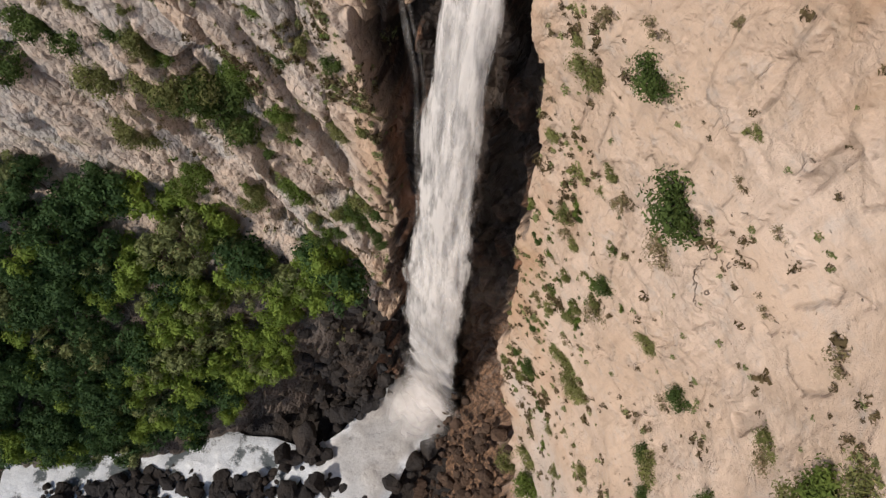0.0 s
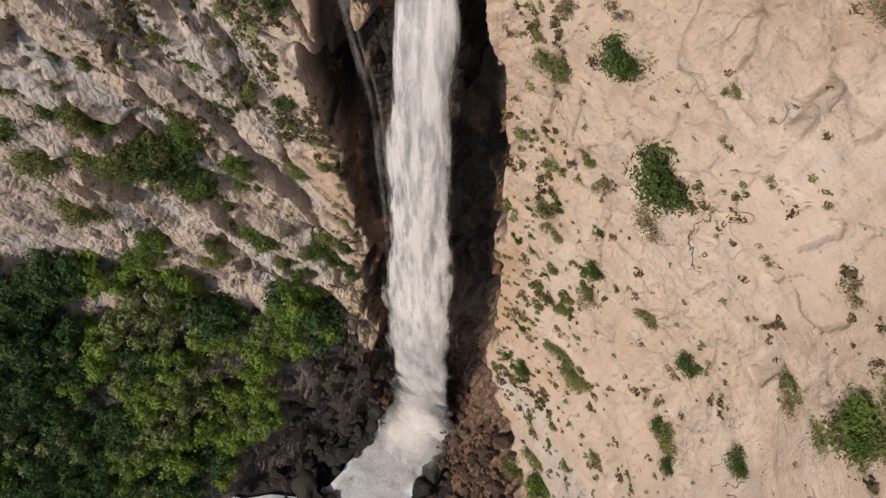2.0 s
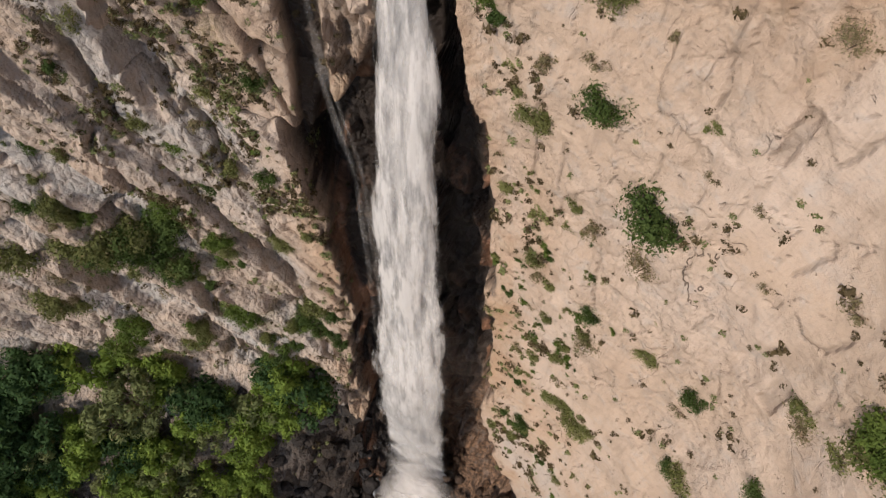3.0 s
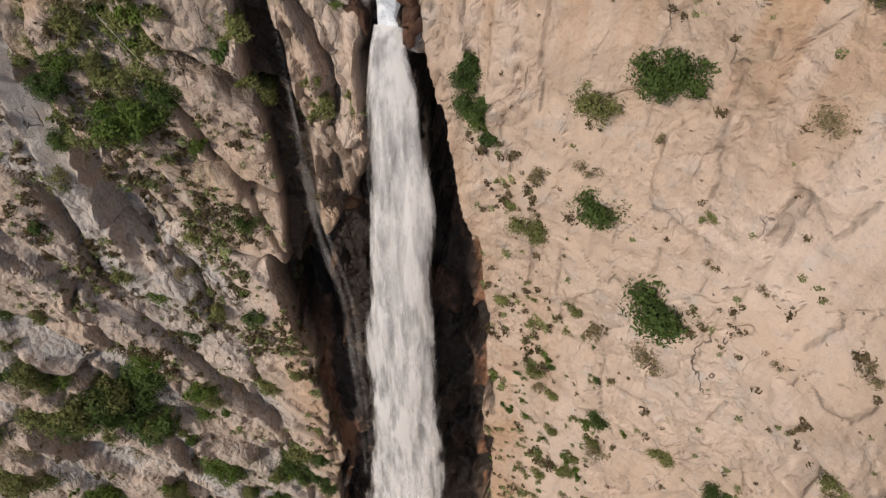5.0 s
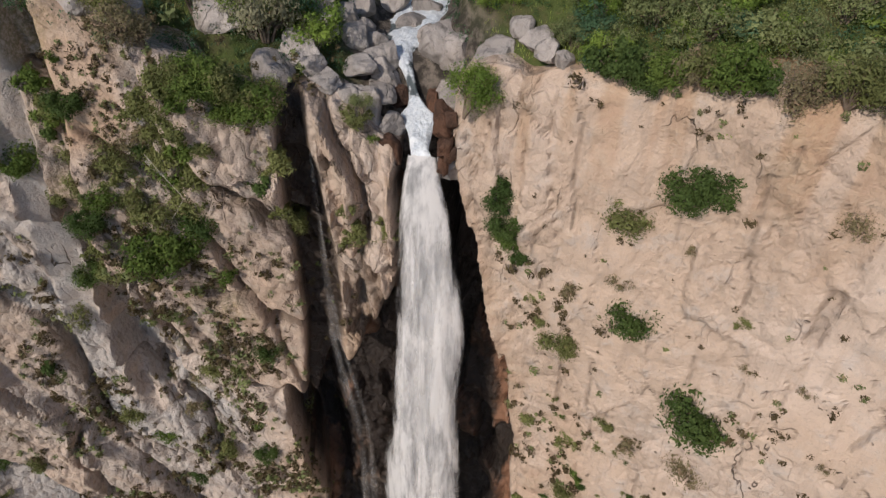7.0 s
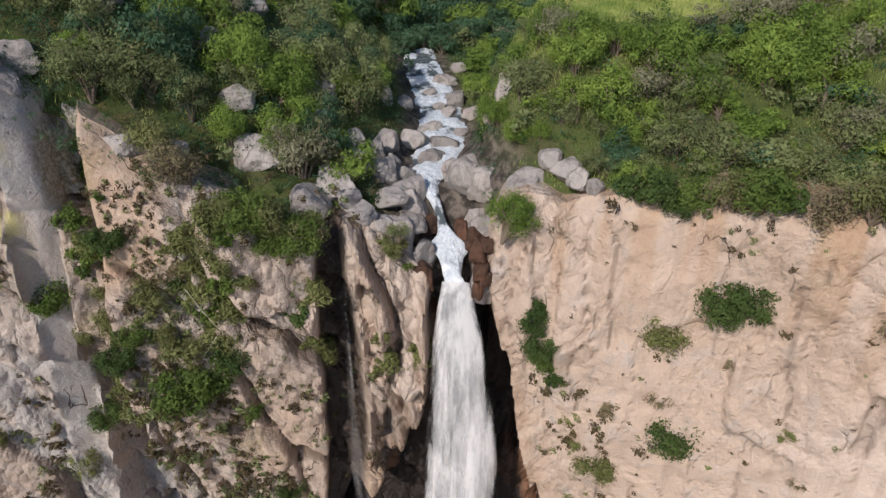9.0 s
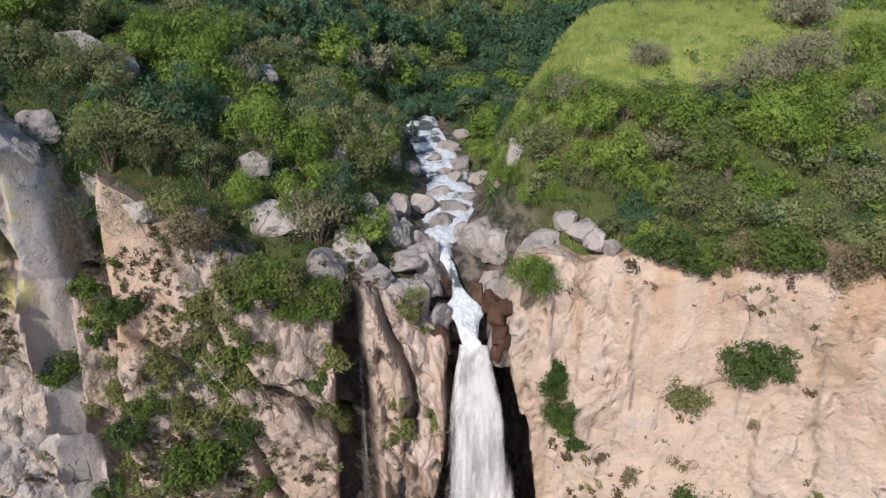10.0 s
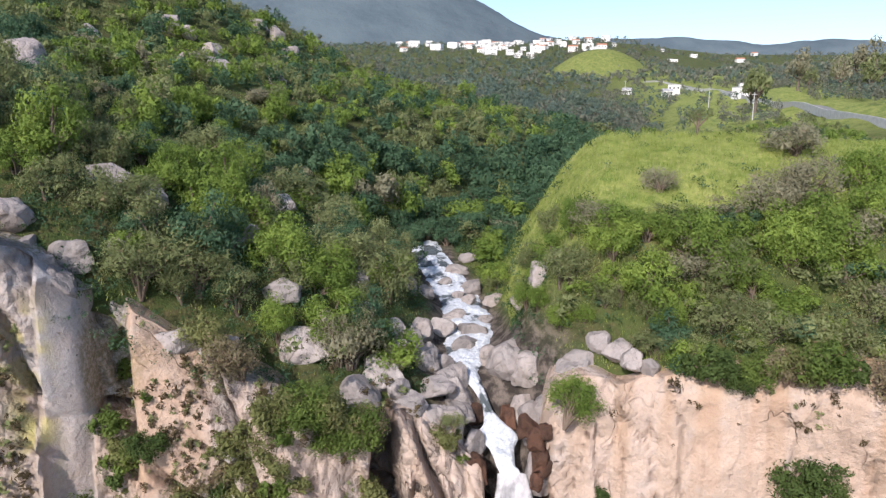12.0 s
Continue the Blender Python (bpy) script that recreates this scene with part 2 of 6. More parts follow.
def falling_material():
    """Falling water torn into spray: soft plumes and long streaks, thin towards the sides."""
    m = Nodes("falling white water")
    dense = m.attribute("foam")
    streak = m.noise(1.0, 3, 0.5, m.scaled(2.4, 2.4, 0.08), 0.2)
    plume = m.noise(1.0, 4, 0.56, m.scaled(0.85, 0.85, 0.14), 0.5)
    grain = m.noise(1.0, 4, 0.7, m.scaled(7.0, 7.0, 2.2))
    body = m.calc("ADD", m.calc("ADD", m.calc("MULTIPLY", streak, 0.32), m.calc("MULTIPLY", plume, 0.58)), m.calc("MULTIPLY", grain, 0.10))
    calm = m.attribute("calm")
    body = m.calc("ADD", m.calc("MULTIPLY", body, m.span(calm, 0.0, 1.0, 1.0, 0.2)), m.calc("MULTIPLY", calm, 0.42))
    c = m.mix(m.span(body, 0.38, 0.58), (0.52, 0.52, 0.53), (0.88, 0.87, 0.865))
    cover = m.span(m.calc("ADD", m.calc("MULTIPLY", m.calc("SUBTRACT", body, 0.5), 2.0), dense), -0.1, 0.55)
    return see_through(m, c, cover, m.bump(plume, 0.25, 0.5))


def mist_material():
    m = Nodes("drifting spray")
    wisps = m.noise(0.22, 4, 0.55, m.scaled(1.0, 1.0, 0.6), 0.4)
    cover = m.span(m.calc("ADD", m.attribute("foam"), m.calc("MULTIPLY", m.calc("SUBTRACT", wisps, 0.5), 0.9)), 0.05, 1.0, 0.0, 0.72)
    return see_through(m, (0.92, 0.90, 0.89), cover)


FALLING = falling_material()
MIST = mist_material()
FOAM = foam_material()


# ---------------------------------------------------------------- numbers of the plan
def lattice(ix, iy, iz, seed):
    h = (ix.astype(np.int64) * 374761393 + iy.astype(np.int64) * 668265263 + iz.astype(np.int64) * 2147483647 + seed * 1274126177) & 0xFFFFFFFF
    h = ((h ^ (h >> 13)) * 1274126177) & 0xFFFFFFFF
    h = ((h ^ (h >> 16)) * 2246822519) & 0xFFFFFFFF
    return ((h ^ (h >> 15)) & 0xFFFFFF) / 16777215.0


def smooth_noise(x, y, z, seed=0):
    """Value noise in -1..1 on arrays."""
    x, y, z = np.broadcast_arrays(np.asarray(x, float), y, z)
    ix, iy, iz = np.floor(x), np.floor(y), np.floor(z)
    fx, fy, fz = x - ix, y - iy, z - iz
    fx, fy, fz = [f * f * f * (f * (f * 6 - 15) + 10) for f in (fx, fy, fz)]
    out = 0.0
    for a in (0, 1):
        for b in (0, 1):
            for c in (0, 1):
                w = (fx if a else 1 - fx) * (fy if b else 1 - fy) * (fz if c else 1 - fz)
                out = out + w * lattice(ix + a, iy + b, iz + c, seed)
    return 2 * out - 1


def fractal(x, y, z, octaves=4, seed=0, ridged=False):
    total, amp, norm = 0.0, 1.0, 0.0
    for k in range(octaves):
        n = smooth_noise(x * 2**k + 7.3 * k, y * 2**k + 3.1 * k, z * 2**k + 5.7 * k, seed + k)
        total = total + amp * (1 - 2 * np.abs(n) if ridged else n)
        norm += amp
        amp *= 0.5
    return total / norm


def cells(x, y, z, seed=0):
    """Cellular noise: nearest distance, gap to the second, a random value of the cell, the offsets in x and z from its middle, and a random slope."""
    x, y, z = np.broadcast_arrays(np.asarray(x, float), y, z)
    ix, iy, iz = np.floor(x), np.floor(y), np.floor(z)
    f1, f2, rnd, off, drop, slope = np.full(x.shape, 9.0), np.full(x.shape, 9.0), np.zeros(x.shape), np.zeros(x.shape), np.zeros(x.shape), np.zeros(x.shape)
    for a in (-1, 0, 1):
        for b in (-1, 0, 1):
            for c in (-1, 0, 1):
                jx, jy, jz = ix + a, iy + b, iz + c
                d = np.sqrt((jx + lattice(jx, jy, jz, seed) - x) ** 2 + (jy + lattice(jx, jy, jz, seed + 1) - y) ** 2 + (jz + lattice(jx, jy, jz, seed + 2) - z) ** 2)
                near = d < f1
                f2 = np.where(near, f1, np.minimum(f2, d))
                rnd = np.where(near, lattice(jx, jy, jz, seed + 3), rnd)
                off = np.where(near, x - jx - lattice(jx, jy, jz, seed), off)
                drop = np.where(near, z - jz - lattice(jx, jy, jz, seed + 2), drop)
                slope = np.where(near, lattice(jx, jy, jz, seed + 4) - 0.5, slope)
                f1 = np.where(near, d, f1)
    return f1, f2 - f1, rnd, off, drop, slope


def ease(a, b, x):
    t = np.clip((np.asarray(x, float) - a) / (b - a), 0, 1)
    return t * t * (3 - 2 * t)


def along(x, xs, ys):
    """A smooth curve through a few knots."""
    x, xs, ys = np.asarray(x, float), np.asarray(xs, float), np.asarray(ys, float)
    m = np.gradient(ys, xs)
    i = np.clip(np.searchsorted(xs, x) - 1, 0, len(xs) - 2)
    h = xs[i + 1] - xs[i]
    t = np.clip((x - xs[i]) / h, 0, 1)
    return (1 + 2 * t) * (1 - t) ** 2 * ys[i] + t * (1 - t) ** 2 * h * m[i] + t * t * (3 - 2 * t) * ys[i + 1] + t * t * (t - 1) * h * m[i + 1]


# the line of the cliff in plan, from the valley's left flank round the fall to its right flank
RIM_X = [-150, -110, -90, -73, -60, -44, -36, -29, -24.5, -20, -14, -9, -4, 0, 4, 8, 11, 14, 17, 20, 23, 26]
RIM_Y = [-45, -12, 2, 11.5, 16.5, 22.5, 24.8, 26.4, 28, 28.5, 28, 26.8, 25.3, 23.8, 21.6, 19.4, 16.8, 13.2, 8, 1, -12, -40]


def rim_y(x):
    return along(x, RIM_X, RIM_Y)


# heights along that line: the brink, the foot of the steep wall, the bottom, and how far the slope below the foot reaches out
def brink_z(x):
    return along(x, [-150, -73, -50, -44, -41.5, -39, -36.5, -33.4, -30, -26, -23.5, -20.6, -17.3, -16.7, -15.6, -12.5, -9, 0, 8, 26], [160, 157, 155, 154, 151.5, 150, 148.3, 146.4, 144.8, 143.4, 142.8, 139.4, 139.2, 143.4, 144.9, 145.4, 146.2, 147, 148, 151])


def foot_z(x):
    return along(x, [-150, -73, -58, -45, -37, -30, -22, -12, 0, 12, 26], [66, 60, 58, 57, 55, 46, 34, 32, 26, 24, 24])


def bottom_z(x):
    return along(x, [-150, -75, -58, -40, -28, -18, 26], [-14, -11, -10, -5, -1.5, -1.5, -1.5])


def reach(x):
    return along(x, [-150, -73, -58, -48, -36, -29, -20, -15, -11, 0, 26], [60, 48, 39, 27, 15, 11, 10, 11, 16, 24, 28])


# the stream's line on the plateau
def stream_x(y):
    return along(y, [20, 30, 31.5, 33.5, 35.7, 38.5, 43, 51, 59, 66, 75, 91, 110, 200, 400], [-18.9, -19.0, -19.3, -20.2, -21.4, -21.2, -20.9, -22.4, -24.5, -24.2, -20.5, -11, 0, 38, 110])


def stream_z(y):
    return along(y, [20, 28.4, 30, 31.2, 32, 34, 36, 43, 51, 59, 75, 110, 200, 300, 600, 1200, 4000], [138, 138.4, 139.6, 140.1, 140.7, 142.6, 143.0, 143.9, 145, 146.4, 148.0, 149.5, 153, 160, 182, 258, 380])


def ground_z(x, y):
    """The plateau behind the brink."""
    x, y = np.broadcast_arrays(np.asarray(x, float), np.asarray(y, float))
    dx = x - stream_x(y)
    base = stream_z(y)
    left = np.clip(-dx - 1.6, 0, None)
    rise_l = along(y, [20, 30, 45, 97, 170, 300, 700, 4000], [0.46, 0.58, 0.60, 0.46, 0.26, 0.05, 0.04, 0.05])
    z = base + rise_l * (55 * (1 - np.exp(-left / 55)) * 1.15)
    # the shoulder of the stony hill
    z = z + 0.42 * np.clip(left - 56 + 1.5 * fractal(x * 0.08, y * 0.08, 0, 2, 13), 0, 80) * ease(75, 120, y) * ease(260, 175, y)
    right = np.clip(dx - 1.6 - along(y, [20, 44, 52, 60, 75, 95, 200], [0, 0, 1, 5, 11, 8, 0]), 0, None)
    top = along(y, [20, 26, 31, 40, 52, 60, 75, 95, 130, 300, 4000], [7.5, 6.3, 7.4, 11.2, 13.0, 10.6, 5, 1.5, 0.5, 0, 0])
    wide = along(y, [20, 32, 55, 75, 120], [4.5, 6.5, 12, 14, 20])
    z = z + np.where(dx > 0, top * ease(0, 1, right / wide) * (1 - 0.06 * ease(22, 48, right)), 0) + np.where(dx > 0, np.clip(0.13 * right, 0, 12) * ease(85, 150, y), 0)
    z = z + 1.6 * ease(-35.5, -44, x) * ease(-80, -55, x) * ease(37, 29, y)
    z = z - 30 * ease(0.22, 0.36, x / np.maximum(y, 1)) * ease(450, 1000, y)
    far = ease(60, 160, y)
    z = z + (fractal(x * 0.05, y * 0.05, 0, 3, 11) * (0.5 + 2.5 * far) + fractal(x * 0.3, y * 0.3, 0, 3, 17) * 0.4) * ease(1.5, 7, np.abs(dx))
    return z


# ---------------------------------------------------------------- building helpers
def mesh_from(name, verts, faces, material, smooth=True, masks=None):
    me = bpy.data.meshes.new(name)
    me.from_pydata([tuple(v) for v in verts], [], [tuple(f) for f in faces])
    for key, values in (masks or {}).items():
        me.attributes.new(key, "FLOAT", "POINT").data.foreach_set("value", np.ascontiguousarray(values, dtype=np.float32))
    me.materials.append(material)
    if smooth:
        me.polygons.foreach_set("use_smooth", [True] * len(me.polygons))
    me.update()
    return me


def grid_faces(rows, columns, flip=False):
    i = (np.arange(rows - 1)[:, None] * columns + np.arange(columns - 1)[None, :]).ravel()
    f = np.stack([i, i + 1, i + columns + 1, i + columns], 1)
    return f[:, ::-1] if flip else f


def part(name, mesh, parent, label="", m=None):
    ob = new(name, mesh)
    ob.parent = parent
    if m is not None:
        ob.matrix_basis = m
    return tagged(ob, label) if label else ob


# ---------------------------------------------------------------- the cliff
def fall_x(z):
    return along(z, [-2, 26, 64, 82, 102, 119, 126, 132, 138, 145], [-18.9, -19.3, -19.2, -18.7, -18.6, -18.25, -18.0, -18.1, -18.55, -18.9])


def fall_y(z):
    return 29.0 - 6.3 * np.sqrt(np.clip(139.5 - np.asarray(z, float), 0, None) / 139.5)


def fall_width(z):
    return along(z, [-2, 26, 64, 82, 102, 118, 126, 130, 134, 136, 138, 139, 140], [14.5, 14.4, 12.0, 9.2, 7.0, 5.4, 4.7, 4.2, 3.4, 2.8, 2.1, 1.7, 1.4])


FISSURES = [
    [(-9.6, 144.0), (-9.3, 142.4), (-9.3, 140.1), (-9.1, 136.5)], [(-13.0, 145.1), (-12.5, 144.9), (-12.7, 143.8)], [(0.7, 144.6), (0.9, 143.2)],
    [(-0.2, 142.6), (0.2, 140.6), (0.4, 136.8), (0.8, 135.4), (1.1, 133.4)], [(-8.5, 124.9), (-8.1, 118.8)], [(-1.9, 116.5), (-1.7, 113.4), (-0.5, 108.6)],
    [(8.1, 131.0), (8.3, 130.0), (7.9, 127.4)], [(9.0, 125.3), (9.8, 124.3), (10.7, 125.0), (11.0, 127.6)], [(6.9, 138.6), (6.4, 135.6)], [(-0.6, 129.3), (-0.6, 126.5)],
    [(6.2, 118.4), (5.9, 115.5)], [(-8.4, 120.2), (-8.1, 123.2)], [(-11.0, 135.7), (-11.2, 133.5), (-10.5, 130.9)], [(-6.2, 125.6), (-6.5, 123.6), (-6.1, 120.6)],
]


def wall_relief(x, y, z):
    """How far the rock stands back (+) or out (-), with the masks of its surface."""
    left = ease(-15, -24, x)
    # leaning broken slabs on the left flank, smooth scalloped rock on the right one
    lean = x + 0.45 * (z - 100)
    warp = fractal(x * 0.2, y * 0.2, z * 0.2, 3, 2)
    f1, gap, rnd, ox, oz, tip = cells(lean * 0.15 + 0.15 * warp, y * 0.1, z * 0.062 + 0.12 * warp, 5)
    g1, gap2, rnd2, ox2, oz2, tip2 = cells(lean * 0.46 + 0.2 * warp, y * 0.3, z * 0.20 + 0.15 * warp, 9)
    fine = fractal(x * 0.9, y * 0.9, z * 0.7, 4, 41)
    e1, gap3, rnd3, ox3, oz3, tip3 = cells(lean * 1.2 + 0.3 * fine, y * 0.9, z * 0.75 + 0.2 * warp, 13)
    d_left = 1.6 * fractal(lean * 0.07, 0, z * 0.035, 2, 3) + (rnd - 0.5) * 2.2 + 3.6 * tip * ox + 2.4 * (rnd - 0.4) * oz
    d_left = d_left + (rnd2 - 0.5) * 1.2 + 2.1 * tip2 * ox2 + 1.3 * (rnd2 - 0.4) * oz2 + (rnd3 - 0.5) * 0.34 + 0.8 * tip3 * ox3 + 0.12 * fine
    d_left = d_left + 1.5 * ease(0.07, 0.01, gap) + 0.4 * ease(0.07, 0.01, gap2) * ease(0.35, 0.6, rnd2)
    tier = lean / 7.6 + 0.55 * fractal(lean * 0.05, 0, z * 0.03, 3, 61) + 0.10 * fractal(x * 0.4, 0, z * 0.4, 3, 63)
    run = tier - np.floor(tier)
    how = ease(-0.35, 0.35, fractal(np.floor(tier) * 3.7, 0, z * 0.055, 2, 65)) * ease(-29.5, -33, x) * ease(146, 136, z)
    step_shade = ease(0.76, 0.79, run) * ease(0.93, 0.88, run) * how
    tier2 = (lean + 0.25 * (z - 100)) / 3.1 + 0.5 * fractal(lean * 0.12, 0, z * 0.07, 3, 67) + 0.12 * fine
    run2 = tier2 - np.floor(tier2)
    how2 = ease(-0.15, 0.35, fractal(np.floor(tier2) * 5.1, 0, z * 0.11, 2, 69)) * ease(-29.5, -32, x)
    step_shade = np.maximum(step_shade, 0.8 * ease(0.74, 0.79, run2) * ease(0.96, 0.90, run2) * how2)
    d_left = d_left + how2 * 1.0 * (ease(0.76, 0.90, run2) - run2 + 0.25)
    d_left = d_left * (1 - 0.35 * how) + how * 1.5 * (ease(0.78, 0.87, run) - run + 0.25)
    plain = ease(-36, -31, x) * ease(-24, -27, x) * ease(58, 72, z) * ease(136, 124, z)
    slab = ease(-39.7, -39.2, x) * ease(-34.6, -36.2, x) * ease(139.5, 141.5, z)
    d_left = d_left * (1 - 0.55 * plain) * (1 - 0.75 * slab)
    scallop = fractal(x * 0.10, y * 0.10, z * 0.07, 4, 21)
    plates = fractal(x * 0.34 + 0.5 * warp, y * 0.34, z * 0.20 + 0.4 * warp, 4, 25, True)
    h1, hgap, hrnd, hox, hoz, htip = cells(x * 0.26 + 0.6 * warp, y * 0.26, z * 0.13 + 0.6 * warp, 31)
    k1, kgap, krnd, kox, koz, ktip = cells(x * 1.1 + 0.5 * fine, y * 1.1, z * 0.8 + 0.5 * fine, 35)
    uneven = ease(-0.1, 0.45, fractal(x * 0.09, 0, z * 0.06, 3, 27) + 0.5 * ease(-2, -10, x))
    d_right = 1.25 * scallop + 0.16 * plates + (0.16 + 0.40 * uneven) * ((hrnd - 0.5) * 0.7 + 1.6 * htip * hox) + (0.02 + 0.16 * uneven) * (krnd - 0.5) + (0.05 + 0.12 * uneven) * fine
    d = left * d_left + (1 - left) * d_right
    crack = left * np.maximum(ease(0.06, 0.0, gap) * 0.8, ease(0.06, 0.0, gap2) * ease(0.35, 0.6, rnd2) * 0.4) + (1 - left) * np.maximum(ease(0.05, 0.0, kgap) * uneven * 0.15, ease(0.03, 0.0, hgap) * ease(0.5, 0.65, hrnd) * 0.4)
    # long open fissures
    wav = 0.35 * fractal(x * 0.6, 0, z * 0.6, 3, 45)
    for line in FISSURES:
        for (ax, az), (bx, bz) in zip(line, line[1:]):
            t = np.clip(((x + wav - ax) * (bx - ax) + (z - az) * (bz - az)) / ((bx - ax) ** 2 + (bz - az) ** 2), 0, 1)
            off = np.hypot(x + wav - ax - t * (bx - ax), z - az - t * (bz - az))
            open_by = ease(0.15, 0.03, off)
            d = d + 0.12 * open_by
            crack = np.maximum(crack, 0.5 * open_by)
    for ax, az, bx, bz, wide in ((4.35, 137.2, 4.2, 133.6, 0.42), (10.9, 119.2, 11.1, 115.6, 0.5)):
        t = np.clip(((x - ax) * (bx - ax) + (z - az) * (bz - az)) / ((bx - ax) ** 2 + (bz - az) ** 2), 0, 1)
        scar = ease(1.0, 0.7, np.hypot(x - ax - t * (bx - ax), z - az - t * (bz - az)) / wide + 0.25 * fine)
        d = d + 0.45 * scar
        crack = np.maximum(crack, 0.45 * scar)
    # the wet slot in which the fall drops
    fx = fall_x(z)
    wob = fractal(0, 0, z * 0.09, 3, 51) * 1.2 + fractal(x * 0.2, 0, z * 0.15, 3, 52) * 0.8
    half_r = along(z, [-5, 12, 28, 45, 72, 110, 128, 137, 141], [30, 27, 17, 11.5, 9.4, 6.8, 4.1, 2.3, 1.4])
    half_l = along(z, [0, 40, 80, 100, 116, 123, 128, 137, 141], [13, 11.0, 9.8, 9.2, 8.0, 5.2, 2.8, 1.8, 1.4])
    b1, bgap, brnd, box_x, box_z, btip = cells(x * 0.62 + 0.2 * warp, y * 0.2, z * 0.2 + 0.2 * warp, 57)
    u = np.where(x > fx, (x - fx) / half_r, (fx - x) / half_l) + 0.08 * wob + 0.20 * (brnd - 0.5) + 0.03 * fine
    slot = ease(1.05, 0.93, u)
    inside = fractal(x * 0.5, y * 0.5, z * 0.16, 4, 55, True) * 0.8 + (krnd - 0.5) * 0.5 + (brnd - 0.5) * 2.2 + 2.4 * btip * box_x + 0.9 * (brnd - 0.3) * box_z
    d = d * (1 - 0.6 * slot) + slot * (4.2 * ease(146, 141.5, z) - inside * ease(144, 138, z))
    # proud blocks and the rim coloured as lit, the rest as shaded
    ledge_light = np.clip(0.35 + 0.9 * (brnd - 0.5) + 0.9 * ease(0.7, 1.0, u) - 0.5, 0, 1)
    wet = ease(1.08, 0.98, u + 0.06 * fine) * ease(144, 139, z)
    # the second, thin channel beside the buttress
    cx = -26.2 + 0.4 * np.sin(z * 0.21) + along(z, [100, 120, 142], [-1.2, -0.4, 0.3])
    ch = ease(1.35, 0.95, np.abs(x - cx) + 0.35 * wob) * ease(100, 112, z)
    d = d + 1.9 * ch
    wet = np.maximum(wet, ch * 0.95)
    w1, wgap, wrnd, wox, woz, wtip = cells(x * 0.6 + 0.12 * warp, 0.0, z * 0.15 + 0.12 * warp, 75)
    # pale columns of the buttress between the two channels
    but = ease(-25.4, -24.6, x) * ease(-19.6, -20.6, x) * ease(125, 129, z)
    d = d - but * (0.6 + 0.5 * np.abs(np.sin(x * 2.1 + 0.12 * z + 1.2 * warp)) + 1.3 * (wrnd - 0.5) + 1.6 * wtip * wox + 0.7 * (wrnd - 0.4) * woz - 0.5 * ease(0.08, 0.01, wgap))
    step = ease(-16.7, -16.1, x) * ease(-7.5, -11, x) * ease(130, 137, z)
    d = d - step * (0.4 + 0.8 * (wrnd - 0.5) + 1.0 * wtip * wox + 0.4 * (wrnd - 0.4) * woz - 0.35 * ease(0.06, 0.01, wgap))
    crack = np.maximum(crack, 0.4 * step * ease(0.05, 0.01, wgap) * ease(0.3, 0.5, wrnd))
    # a hollow beneath it, its shade coloured dark through the wet mask
    shaded_hollow = ease(1.0, 0.82, np.hypot((x + 28.0 + 0.16 * (z - 109)) / 1.5, (z - 109) / 9.0) + 0.15 * wob)
    d = d + 4.5 * shaded_hollow
    wet = np.maximum(wet, shaded_hollow)
    # the vegetated gully beside the tall grey pillar that stands forward of the wall
    gul = ease(1.5, 0.8, np.abs(x + 40.3 + 0.03 * (z - 140))) * ease(112, 126, z)
    d = d + 3.0 * gul
    zt = brink_z(x)
    d = d + ease(-31, -34, x) * (0.9 * ease(14, 4, zt - z) + 1.3 * ease(5, 0, zt - z))
    side = x + 43.4 + 0.3 * warp
    pil = ease(0.0, 0.2, side) * ease(2.2, 1.9, side) * ease(120, 132, z)
    d = d * (1 - 0.92 * pil) + pil * (1.1 + 0.68 * np.clip(side, 0, 2.2) - 0.5 * ease(150, 130, z))
    lit = ease(0.0, -0.2, side) * ease(-6, -4, side) * ease(118, 128, z)
    d = d * (1 - 0.6 * lit) + lit * (0.9 + 0.12 * side)
    lichen = (pil * ease(1.1, 0.0, side) + lit * ease(-2.2, 0, side)) * ease(140, 145, z) * ease(152.5, 150, z) * ease(-0.1, 0.25, fine + 0.4 * warp)
    crack = np.maximum(crack * (1 - 0.8 * pil), (pil + lit) * ease(149.5, 152, z) * ease(0.0, 0.2, fine) * 0.8)
    low = ease(62, 50, z)
    grey = np.clip(left * (0.26 + 0.45 * rnd2 + 0.45 * ease(0.6, 0.8, rnd) * ease(0.3, 0.5, rnd2)), 0, 1)
    # step faces turned from the sun get their shade as grey colour
    grey = np.maximum(grey, 0.9 * left * step_shade)
    grey = np.maximum(np.maximum(grey, 0.5 * low), ease(143, 147, z) * 0.8 * left)
    # pillar fully grey: stained rock, plus the shade on its turned-away face
    grey = np.maximum(grey * (1 - 0.8 * but) * (1 - 0.8 * plain) * (1 - slab), pil)
    veg = fractal(x * 0.25, y * 0.25, z * 0.22, 4, 71)
    moss = 0.6 * ease(0.22, 0.5, veg + 0.22 * left - 0.34 + 0.25 * gul + 0.30 * ease(70, 55, z) * left + 0.4 * ease(144, 149, z) * left)
    moss = moss * (1 - 0.8 * wet)
    rust = ease(1.5, 1.12, u) * (1 - wet) * 0.35 + (1 - left) * ease(0.15, 0.6, fractal(x * 0.13, 0, z * 0.05, 3, 81)) * 0.34 + 0.45 * (1 - left) * ease(135, 146, z + 2.0 * fractal(x * 0.5, 0, z * 0.15, 3, 85)) * ease(-0.15, 0.35, fractal(x * 0.9, 0, z * 0.07, 3, 87))
    scree = ease(0, 3, x - fx) * ease(78, 48, z) * ease(1.12, 0.92, u + 0.12 * fine) * (0.75 + 0.25 * np.sign(krnd - 0.3))
